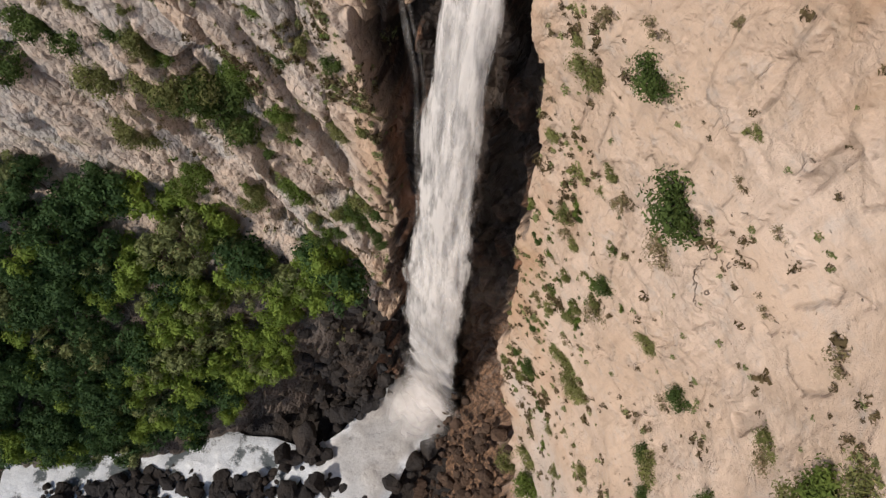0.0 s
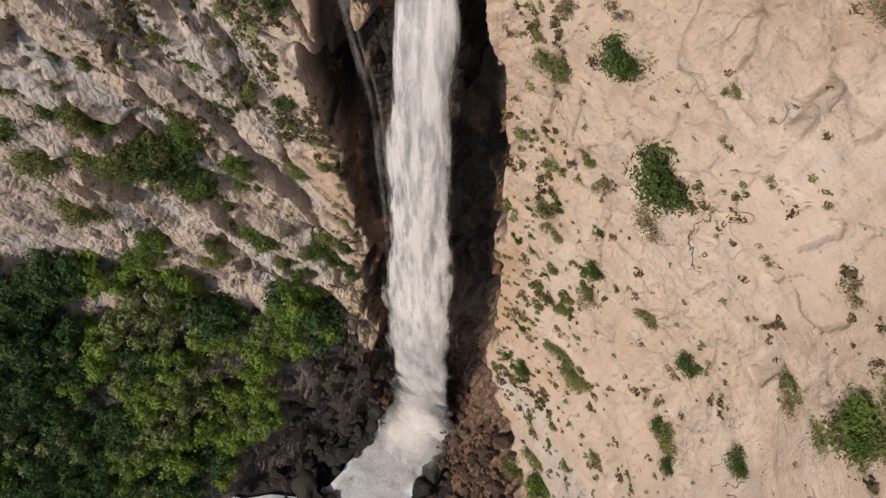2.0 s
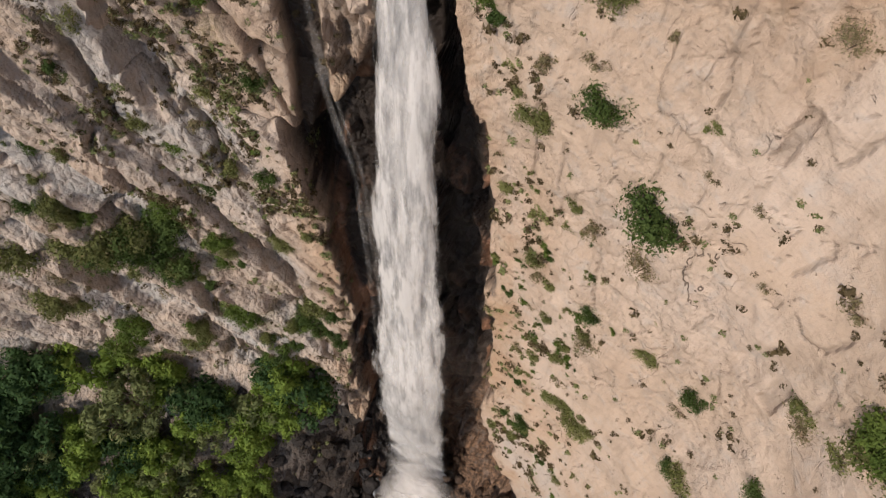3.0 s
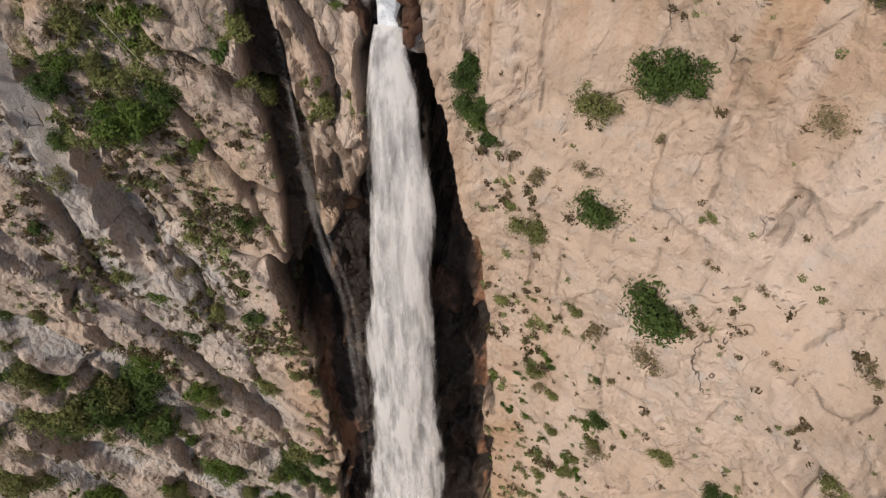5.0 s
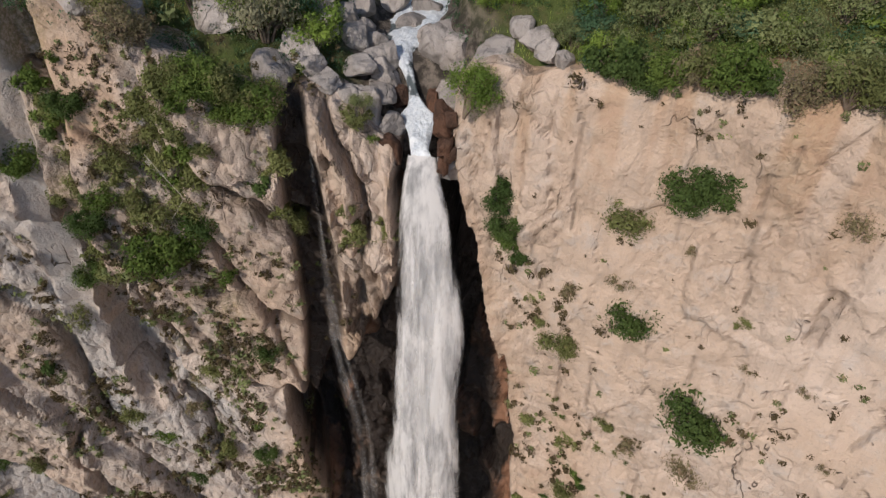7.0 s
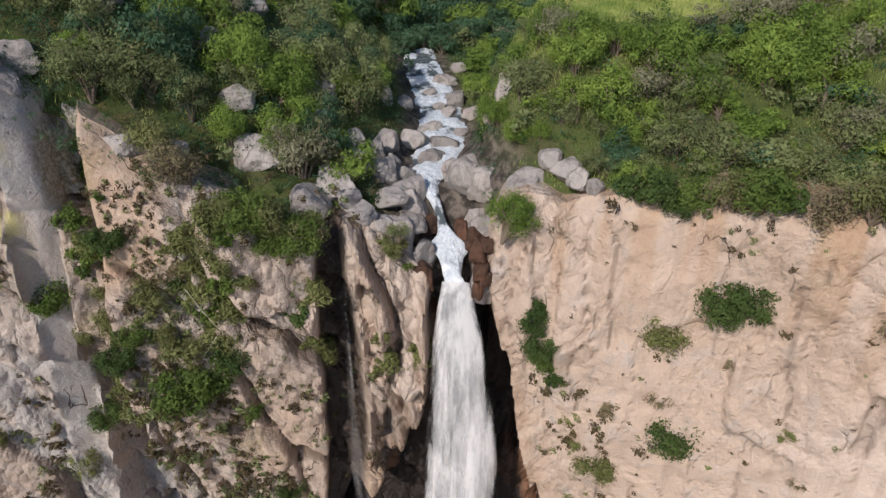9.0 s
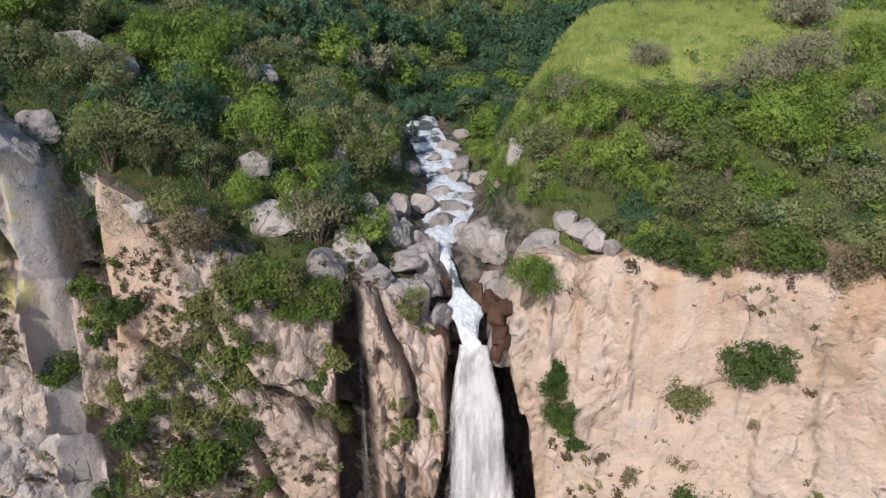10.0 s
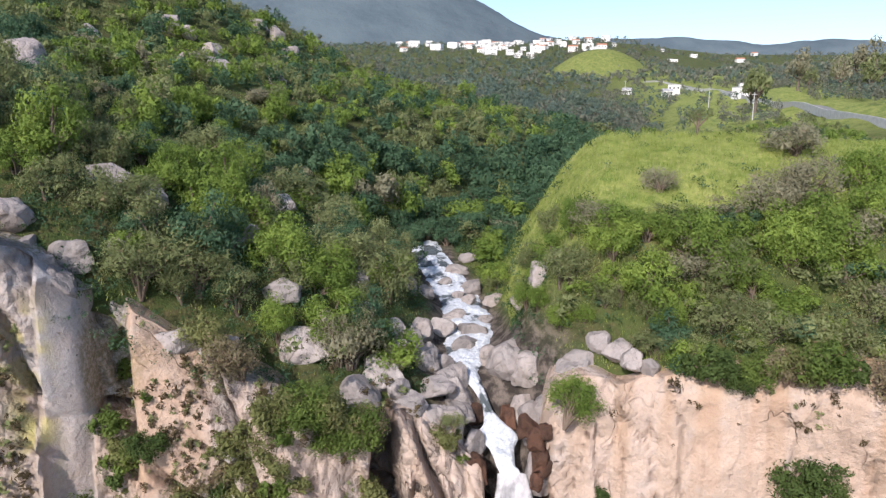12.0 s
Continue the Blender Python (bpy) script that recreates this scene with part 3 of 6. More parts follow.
    wet = wet * (1 - 0.6 * scree)
    rugged = (1 - 0.85 * pil) * (1 - 0.6 * plain) * (1 - 0.7 * slab) * np.clip(left + (1 - left) * (0.06 + 0.5 * uneven + 0.5 * step), 0, 1)
    return d, dict(rugged=rugged, wet=wet, grey=grey * (1 - wet), moss=moss, rust=np.clip(rust + 0.2 * left * ease(0.5, 0.35, rnd) + 0.35 * slab, 0, 1), crack=crack, lichen=np.clip(lichen, 0, 1), scree=scree, ledge_light=ledge_light * slot)


def wall_columns():
    xs = np.arange(-150, 26.01, 0.05)
    ys = rim_y(xs)
    run = np.concatenate([[0], np.cumsum(np.hypot(np.diff(xs), np.diff(ys)))])
    steps, s = [], 0.0
    while s < run[-1]:
        steps.append(s)
        x = np.interp(s, run, xs)
        s += 0.175 if -50 < x < 13 else (0.5 if -90 < x else 1.5)
    return np.interp(steps, run, xs)


def build_cliff():
    x = wall_columns()
    y = rim_y(x)
    tx, ty = np.gradient(x), np.gradient(y)
    k = 6
    pad = lambda a: np.convolve(np.pad(a, k, "edge"), np.ones(2 * k + 1) / (2 * k + 1), "valid")
    tx, ty = pad(tx), pad(ty)
    n = np.hypot(tx, ty)
    nx, ny = -ty / n, tx / n
    zt, zf, zb, w = brink_z(x), foot_z(x), bottom_z(x), reach(x)
    v = np.concatenate([np.linspace(0, 0.36, 250, endpoint=False), np.linspace(0.36, 0.65, 100, endpoint=False), np.linspace(0.65, 1, 66)])[:, None]
    q = np.linspace(0, 1, 70)[1:, None]
    lid = np.array([8.0, 6.0, 4.4, 3.2, 2.2, 1.4, 0.7])[:, None]
    z = np.concatenate([zt - 0.06 * lid, zt + (zf - zt) * v, zf + (zb - 3 - zf) * q])
    out = np.concatenate([lid + 0 * x, 0 * v + 0 * x, -w * q**0.8])
    # the brink is broken and rolls back onto the plateau
    z = z + fractal(x * 0.25, 0, 0, 3, 91) * 0.7 * ease(6, 0, zt - z)
    back = 1.2 * ease(1.8, 0.0, zt - z) ** 2
    px, py = x + nx * np.maximum(out, 0), y + np.where(out > 0, ny * out, out)
    d, masks = wall_relief(px, py, z)
    for axis in (0, 1):
        soft = np.pad(d, [(1, 1) if i == axis else (0, 0) for i in (0, 1)], "edge")
        d = 0.64 * d + 0.18 * (soft[2:] + soft[:-2] if axis == 0 else soft[:, 2:] + soft[:, :-2])
    rough = ease(0.0, 0.25, np.concatenate([0 * lid, 0 * v, q]) + 0 * x)
    d = d * np.concatenate([0.75 + 0 * lid, 0 * v + 1, 0 * q + 1]) + back - rough * fractal(px * 0.12, py * 0.12, z * 0.12, 4, 95) * 2.5
    px, py = px + nx * d, py + ny * d
    rows, columns = z.shape
    lid_mask = np.concatenate([1 + 0 * lid, 0 * v, 0 * q]) + 0 * x
    masks["moss"] = np.maximum(masks["moss"], lid_mask * ease(0.6, 3.0, out) * np.where(np.abs(px + 19) < 5, 0.0, 0.9))
    # the wet mask also darkens the slope's ground under the gorge trees
    masks["wet"] = np.maximum(masks["wet"], rough * np.maximum(ease(-22, -30, px) * 0.9, ease(-45, -37, px) * ease(-14, -19, px)) * 0.95)
    masks["scree"] = np.maximum(masks["scree"], rough * ease(-20, -16, px) * ease(34, 22, z + 0.35 * px))
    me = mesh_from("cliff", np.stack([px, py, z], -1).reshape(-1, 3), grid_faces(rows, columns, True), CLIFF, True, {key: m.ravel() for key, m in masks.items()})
    me.set_sharp_from_angle(angle=radians(38))
    return tagged(new("cliff", me), "pale tan rock cliff round the waterfall, dark and wet beside it", "cliff", kind="structure")


build_cliff()


# ---------------------------------------------------------------- the plateau, to the horizon
def build_plateau():
    xs = np.concatenate([np.linspace(-4000, -260, 24), np.linspace(-240, -72, 60), np.linspace(-70, 45, 150), np.linspace(47, 240, 60), np.linspace(260, 4000, 24)])
    depth = np.concatenate([[0.3], np.linspace(0.6, 50, 80), np.linspace(51, 150, 60), np.linspace(155, 420, 45), np.geomspace(440, 4200, 30)])
    X = np.broadcast_to(xs, (len(depth), len(xs)))
    start = np.where((xs > -150) & (xs < 26), rim_y(xs), np.where(xs <= -150, -45, -40)) + 1.0 + 3.6 * ease(-30, -34, xs) * ease(-62, -50, xs)
    Y = start + depth[:, None]
    Z = ground_z(X, Y)
    edge = ease(6, 0.3, depth)[:, None]
    dip = ease(2.4, 0.6, depth)[:, None]
    Z = Z * (1 - edge) + np.minimum(Z, np.where((xs > -150) & (xs < 26), brink_z(xs), 152) + 0.35) * edge - 1.5 * dip
    meadow = np.maximum(ease(-20, -17, X - 0.06 * (Y - 40) + 2.2 * fractal(X * 0.2, Y * 0.2, 0, 3, 47)) * ease(33, 39, Y) * ease(110, 80, Y) * ease(60, 40, X), 0.8 * ease(120, 170, Y) * ease(0.12, 0.3, X / np.maximum(Y, 1)) * ease(900, 600, Y))
    stone = ease(5.5, 3.5, np.abs(X - stream_x(Y) - 0.4)) * ease(42, 36, Y) + ease(3.4, 2.4, np.abs(X - stream_x(Y))) * ease(66, 58, Y)
    me = mesh_from("ground", np.stack([X, Y, Z], -1).reshape(-1, 3), grid_faces(*X.shape), SOIL, True, {"meadow": meadow.ravel(), "stone": stone.ravel()})
    return tagged(new("ground", me), "grassy green plateau ground above the cliff", "ground", kind="structure")


build_plateau()


def build_valley():
    xs = np.concatenate([np.linspace(-4000, -170, 14), np.linspace(-160, 40, 100), np.linspace(60, 4000, 14)])
    ys = np.concatenate([np.linspace(-4000, -160, 14), np.linspace(-150, 40, 95)])
    X, Y = np.meshgrid(xs, ys)
    Z = np.where(X < -20, -3.2 + 0.22 * np.clip(X + 28, -42, 0), -3.0) + fractal(X * 0.1, Y * 0.1, 0, 4, 5) * 1.2
    Z = Z + 0.5 * np.clip(-Y - 60, 0, 120) * ease(-60, -90, Y)
    me = mesh_from("valley_floor", np.stack([X, Y, Z], -1).reshape(-1, 3), grid_faces(*X.shape), WET_ROCK)
    return tagged(new("valley_floor", me), "dark rocky floor of the gorge", "ground", kind="structure")


build_valley()


# ---------------------------------------------------------------- water
def build_fall():
    """Curtains of falling spray, one within the other, and the thinner spray drifting about its foot."""
    fall = tagged(new("waterfall"), "tall white waterfall dropping from a notch in the cliff", "waterfall")
    for k, (size, bulge, dense) in enumerate(((1.14, 0.42, 0.22), (1.05, 0.34, 0.50), (0.95, 0.24, 0.75), (0.80, 0.12, 0.95))):
        rows, columns = 280, 44
        z = np.linspace(139.2, -1.0, rows)[:, None]
        a = np.linspace(-1, 1, columns)[None, :]
        half = 0.5 * fall_width(z) * size * (1 + (0.13 - 0.02 * k) * fractal(np.sign(a) * 3 + 0.5 * a + k, 0, z * 0.16, 4, 121 + k))
        lobes = fractal(a * 2.2 + 3 * k, 0, z * 0.12, 4, 111 + k)
        x = fall_x(z) + a * half
        y = fall_y(z) + 0.25 * ease(138.4, 139.2, z) - np.sqrt(np.clip(1 - a * a, 0, 1)) * half * bulge * (1 - 0.75 * ease(70, 12, z)) - lobes * 0.28 * ease(139, 118, z)
        foam = dense * (1.0 - np.abs(a) ** 4 * 0.9) + 0.45 * lobes * ease(139, 125, z) - 0.35 * np.abs(a) ** 6
        foam = foam + 0.4 * ease(133, 137, z) - 0.5 * ease(18, 6, z) - 1.0 * ease(9, 1, z)
        calm = ease(105, 35, z) + 0 * a
        foam = foam - 0.85 * calm * a * a
        me = mesh_from("water_curtain", np.stack([x, y, z + 0 * a], -1).reshape(-1, 3), grid_faces(rows, columns), FALLING, True, {"foam": foam.ravel(), "calm": calm.ravel()})
        part("water_curtain", me, fall)
    for k in range(4):
        rows, columns = 50, 40
        z = np.linspace(52 - 7 * k, -0.5, rows)[:, None]
        a = np.linspace(-1, 1, columns)[None, :]
        half = (7.2 + 0.5 * k) * (1 + 0.12 * ease(30, 0, z))
        x = fall_x(z) + a * half + 0.6 * k
        y = fall_y(z) - 1.0 - 0.5 * k * ease(40, 0, z) - np.sqrt(np.clip(1 - a * a, 0, 1)) * 2.0 + 1.2 * fractal(a * 2 + k, 0, z * 0.1, 3, 151)
        foam = 0.95 * (1 - np.abs(a) ** 1.5) * ease(52 - 7 * k, 12, z) * ease(1.0, 12, z)
        me = mesh_from("spray", np.stack([x, y, z + 0 * a], -1).reshape(-1, 3), grid_faces(rows, columns), MIST, True, {"foam": foam.ravel()})
        part("spray", me, fall, "thin white drifting spray")
    for k, (wide, tall) in enumerate(((7.0, 15.0), (9.0, 11.0), (11.0, 7.0), (13.0, 4.0))):
        r = np.linspace(0, 1, 16)[:, None]
        t = np.linspace(0, 2 * math.pi, 49)[None, :]
        x = fall_x(2.0) - 0.6 * k + wide * r * np.cos(t)
        y = fall_y(0.0) - 2.0 - 0.8 * k + wide * 0.8 * r * np.sin(t)
        z = 0.6 + tall * (1 - r * r) * (1 + 0.25 * fractal(x * 0.2, y * 0.2, k, 3, 157))
        me = mesh_from("spray", np.stack([x, y, z], -1).reshape(-1, 3), grid_faces(*x.shape), MIST, True, {"foam": (1.15 - 1.25 * r + 0 * t).ravel()})
        part("spray", me, fall, "thin white drifting spray")
    return fall


build_fall()


def build_side_fall():
    """Thin veils of water down the second channel."""
    fall = tagged(new("side_waterfall"), "thin veil of water down a dark side channel", "waterfall")
    for k, (shift, wide) in enumerate(((-0.35, 0.5), (0.45, 0.35))):
        rows, columns = 160, 10
        z = np.linspace(139.5, 72 + 6 * k, rows)[:, None]
        a = np.linspace(-1, 1, columns)[None, :]
        mid = along(z, [70, 95, 112, 122, 140], [-25.2, -24.6, -24.6, -25.6, -25.9]) + shift * ease(138, 110, z)
        x = mid + a * wide * along(z, [70, 95, 120, 140], [1.5, 1.2, 0.8, 0.4])
        y = rim_y(x) + 1.2 - 0.02 * (139.5 - z)
        foam = 0.24 * (1 - np.abs(a) ** 2) + 0.25 * fractal(a * 3 + k, 0, z * 0.1, 3, 161)
        me = mesh_from("water_strand", np.stack([x, y, z + 0 * a], -1).reshape(-1, 3), grid_faces(rows, columns), MIST, True, {"foam": foam.ravel()})
        part("water_strand", me, fall)


build_side_fall()


def build_stream():
    ys = np.concatenate([np.linspace(62, 29.6, 230), [29.3, 29.0, 28.7, 28.5, 28.3]])[::-1, None]
    a = np.linspace(-1, 1, 40)[None, :]
    half = along(ys, [27.6, 28.5, 29.6, 30.3, 31.0, 31.6, 32.3, 34, 35, 36.4, 43, 52, 60, 63], [1.0, 0.75, 0.6, 0.7, 0.9, 1.3, 0.6, 0.42, 0.8, 1.5, 2.4, 2.2, 1.8, 1.2])
    x = np.where(ys < 30, stream_x(30) + (fall_x(137) - stream_x(30)) * ease(30, 28.2, ys), stream_x(ys)) + a * half
    y = ys + 0 * a
    n = fractal(x * 0.7, y * 0.7, 0, 4, 131)
    z = stream_z(ys) + 0.22 + 0.22 * n + 0.10 * fractal(x * 2.5, y * 2.5, 0, 3, 133) - 0.35 * np.abs(a) ** 4
    over = np.interp(ys, [28.3, 28.5, 28.7, 29.0, 29.3, 29.6], [137.6, 138.2, 138.7, 139.1, 139.4, 139.6])
    z = np.where(ys < 29.6, over + 0.15 * n - 0.12 * np.abs(a) ** 3, z)
    foam = 0.62 + 0.8 * n + 0.12 * ease(36, 31, ys) + 0.5 * ease(31.0, 29.4, ys)
    me = mesh_from("stream", np.stack([x, y, z], -1).reshape(-1, 3), grid_faces(*x.shape), FOAM, True, {"foam": foam.ravel()})
    return tagged(new("stream", me), "white foaming stream tumbling towards the brink", "stream", kind="structure")


build_stream()


def river_mid(t):
    """The river below, from the plunge pool outwards."""
    return along(t, [0, 0.15, 0.35, 0.55, 0.75, 1], [-20.5, -23.5, -25, -42, -62, -90]), along(t, [0, 0.15, 0.35, 0.55, 0.75, 1], [26, 10, -6, -20, -34, -56])


def build_river():
    t = np.linspace(0, 1, 200)[:, None]
    a = np.linspace(-1, 1, 60)[None, :]
    mx, my = river_mid(t)
    dx, dy = np.gradient(mx[:, 0])[:, None], np.gradient(my[:, 0])[:, None]
    n = np.hypot(dx, dy)
    half = along(t, [0, 0.15, 0.35, 0.6, 1], [8, 8.5, 10.5, 12, 12]) * (1 + 0.25 * fractal(t * 9, np.sign(a) * 3, 0, 3, 141))
    x, y = mx - dy / n * a * half, my + dx / n * a * half
    f = fractal(x * 0.25, y * 0.25, 0, 5, 143)
    z = along(t, [0, 0.2, 0.35, 0.6, 1], [0.6, 0.2, -2, -7, -12]) + 0.5 * f - 1.2 * np.abs(a) ** 5
    foam = 0.95 - 0.30 * ease(0.25, 0.45, t) + 0.75 * f
    veil = ease(0.42, 0.25, t) * ease(1.0, 0.72, np.abs(a + 0.08 * f)) * (0.85 + 0.3 * f)
    me = mesh_from("river", np.stack([x, y, z], -1).reshape(-1, 3), grid_faces(*x.shape), FOAM, True, {"foam": foam.ravel(), "veil": np.clip(veil, 0, 1).ravel()})
    return tagged(new("river", me), "foaming white river running out of the plunge pool", "river", kind="structure")


build_river()


# ---------------------------------------------------------------- plants
def tube(points, radii, sides=5):
    """A tapered limb."""
    points = np.asarray(points, float)
    verts, faces = [], []
    for k, (p, r) in enumerate(zip(points, radii)):
        ahead = Vector(points[min(k + 1, len(points) - 1)] - points[max(k - 1, 0)]).normalized()
        side = ahead.orthogonal().normalized()
        other = ahead.cross(side)
        for i in range(sides):
            a = 2 * math.pi * i / sides
            verts.append(tuple(p + r * (math.cos(a) * np.array(side) + math.sin(a) * np.array(other))))
    for k in range(len(points) - 1):
        for i in range(sides):
            j = (i + 1) % sides
            faces.append((k * sides + i, k * sides + j, (k + 1) * sides + j, (k + 1) * sides + i))
    return verts, faces


def leaf_cards(centres, outward, size, rng):
    """Small leaves, each of its own, at the given places."""
    n = len(centres)
    aim = outward + rng.normal(0, 0.36, (n, 3))
    aim /= np.linalg.norm(aim, axis=1, keepdims=True)
    tmp = rng.normal(0, 1, (n, 3))
    u = np.cross(aim, tmp)
    u /= np.linalg.norm(u, axis=1, keepdims=True)
    v = np.cross(aim, u)
    s = (np.asarray(size) * rng.uniform(0.6, 1.4, n))[:, None]
    verts = np.stack([centres - u * s - v * s * 0.55, centres + u * s * 1.0, centres - u * s + v * s * 0.55], 1).reshape(-1, 3)
    i = 3 * np.arange(n)
    faces = np.stack([i, i + 1, i + 2], 1)
    return verts, faces


def crown(rng, lobes, leaves, leaf, flat=0.8, lift=0.45, spread=0.62):
    """Leaves in uneven lobes that make a crown about one metre in radius over its base. Also gives the lobes' middles."""
    mids = []
    for _ in range(lobes):
        a, r = rng.uniform(0, 2 * math.pi), spread * math.sqrt(rng.uniform(0.02, 1))
        h = lift + flat * rng.uniform(-0.35, 0.6) * (1.1 - r)
        mids.append((r * math.cos(a), r * math.sin(a), max(h, 0.12)))
    mids = np.array(mids)
    sizes = rng.uniform(0.20, 0.42, lobes)
    pick = rng.choice(lobes, leaves, p=sizes**2 / (sizes**2).sum())
    way = rng.normal(0, 1, (leaves, 3))
    way[:, 2] += 0.35
    way /= np.linalg.norm(way, axis=1, keepdims=True)
    far = rng.uniform(0.45, 1.0, leaves) ** 0.5
    inner = rng.uniform(0, 1, leaves) < (0.16 if leaves > 200 else 0.0)
    far = far * (1 + 0.14 * rng.normal(0, 1, leaves) * (rng.uniform(0, 1, leaves) < 0.15))
    far = np.where(inner, 0.55 * far, far)
    at = mids[pick] + way * (sizes[pick] * far)[:, None] * np.array([1, 1, 0.8])
    at[:, 2] = np.maximum(at[:, 2], 0.02)
    verts, faces = leaf_cards(at, way, np.where(inner, 1.8 * leaf, leaf * 0.86), rng)
    return verts, faces, mids


def joined(pieces):
    verts, faces, n = [], [], 0
    for v, f in pieces:
        verts += [tuple(p) for p in v]
        faces += [tuple(int(i) + n for i in face) for face in f]
        n += len(v)
    return verts, faces


SHRUB_LABELS = ["leafy fresh green shrub", "dense deep green shrub", "olive green scrub bush", "sparse dry brownish scrub bush", "dark green shrub"]


def shrub_kind(name, kind, seed, lobes, leaves, leaf, where, category="shrub", flat=0.8, lift=0.45, trunk=0.05, leaves_of=LEAVES, spread=0.62):
    """A shrub one metre in radius: woody stems and foliage."""
    rng = np.random.default_rng(seed)
    v, f, mids = crown(rng, lobes, leaves, leaf, flat, lift, spread)
    thing = tagged(new(name), SHRUB_LABELS[kind] + where, category)
    limbs = []
    for m in mids[: max(6, lobes // 2)]:
        bend = np.array([0, 0, 0.5 * m[2]]) + 0.3 * m * [1, 1, 0] + rng.normal(0, 0.04, 3)
        limbs.append(tube([(0, 0, -0.25), bend, m], [trunk, trunk * 0.6, trunk * 0.2], 4))
    part("wood", mesh_from("wood", *joined(limbs), BARK), thing)
    part("foliage", mesh_from("foliage", v, f, leaves_of[kind], False), thing)
    return thing


def tree_kind(kind, seed, lobes, leaves, leaf, where=" on the gorge slope"):
    """A tree one metre in crown radius and about 1.7 high: trunk, limbs and crown."""
    rng = np.random.default_rng(seed)
    v, f, mids = crown(rng, lobes, leaves, leaf, 1.0, 0.95, 0.7)
    thing = tagged(new("tree"), SHRUB_LABELS[kind].replace("shrub", "tree").replace("scrub bush", "tree") + where, "tree")
    limbs = [tube([(0, 0, -0.5), (0.03, 0.02, 0.3), (0, 0.05, 0.7)], [0.09, 0.07, 0.05], 6)]
    for m in mids[:10]:
        limbs.append(tube([(0, 0.03, 0.45), 0.5 * m + [0, 0, 0.2], m], [0.05, 0.03, 0.01], 4))
    part("trunk", mesh_from("trunk", *joined(limbs), BARK), thing)
    part("crown", mesh_from("crown", v, f, LEAVES[kind], False), thing)
    return thing


class Planter:
    """Sets plants by copying a few kinds; the first of each kind is used as well."""

    def __init__(self, kinds, group):
        self.kinds, self.group, self.used = kinds, group, set()

    def set(self, k, x, y, z, size, turn=0.0, tilt=(0.0, 0.0), tall=1.0):
        m = pose(x, y, z, tilt[0], tilt[1], turn) @ Matrix.Diagonal((size, size, size * tall, 1))
        if k not in self.used:
            self.used.add(k)
            self.kinds[k].matrix_basis = m
            tagged(self.kinds[k], group=self.group)
            return self.kinds[k]
        ob = copy_thing(self.kinds[k], m)
        ob.matrix_basis = m
        return ob


def wall_places(x, z):
    """Places on the wall, with their outward turn, for arrays of x and height."""
    x, z = np.asarray(x, float), np.asarray(z, float)
    slope = rim_y(x + 0.5) - rim_y(x - 0.5)
    n = np.stack([-slope, np.ones_like(x), 0 * x], 1) / np.hypot(slope, 1)[:, None]
    q = np.clip((foot_z(x) - z) / (foot_z(x) - bottom_z(x) + 3), 0, 1)
    p = np.stack([x, rim_y(x) - reach(x) * q**0.8, z], 1)
    d, _ = wall_relief(p[:, 0], p[:, 1], p[:, 2])
    return p + n * d[:, None], n


def top_z(x, y):
    """The height of the ground behind the brink, with its rolled edge."""
    x, y = np.asarray(x, float), np.asarray(y, float)
    near = np.clip(x, -150, 26)
    z = ground_z(x, y)
    e = ease(6, 0.3, y - rim_y(near) - 1.0)
    return z * (1 - e) + np.minimum(z, brink_z(near) + 0.35) * e


# bushes rooted in the cliff: x, height, radius, kind (0 fresh, 1 deep green, 2 olive, 3 dry)
RIGHT_UPPER = [(0.4, 124.6, 2.8, 1), (1.2, 118.4, 2.0, 3), (-3.5, 140.6, 1.7, 1), (-2.2, 141.0, 1.7, 1), (-6.4, 137.8, 1.6, 2), (-4.5, 130.8, 1.7, 1), (-8.8, 126.3, 1.6, 2), (-13.6, 138.3, 0.9, 1), (-13.4, 137.2, 1.2, 1), (-13.0, 135.8, 1.3, 1), (-12.6, 134.6, 1.2, 0), (-12.1, 133.3, 0.9, 1), (4.0, 141.5, 1.2, 3), (1.0, 133.1, 0.6, 2), (-4.5, 119.5, 0.7, 2), (-10.5, 116.5, 1.0, 2), (-7.3, 115.7, 1.1, 2), (-6.8, 109.5, 1.2, 2), (-4.6, 107.2, 0.8, 2), (-0.5, 107.9, 1.2, 1), (1.5, 107.7, 0.6, 0)]
RIGHT_MIDDLE = [(4.4, 107.4, 1.3, 2), (8.4, 107.5, 1.4, 1), (-1.9, 94.9, 1.2, 2), (0.2, 103.4, 1.6, 3), (10.2, 129.4, 1.0, 3), (12.0, 119.3, 1.4, 2), (-2.9, 118.6, 1.1, 3), (-11.2, 129.7, 0.55, 2), (-10.3, 127.8, 0.6, 2), (7.3, 125.3, 0.5, 3), (4.9, 130.3, 0.5, 3), (2.1, 130.0, 0.5, 3), (-8.5, 100.9, 0.7, 1), (-5.8, 133.3, 0.8, 3), (-8.5, 131.9, 0.9, 3), (-2.4, 136.6, 0.55, 3)]
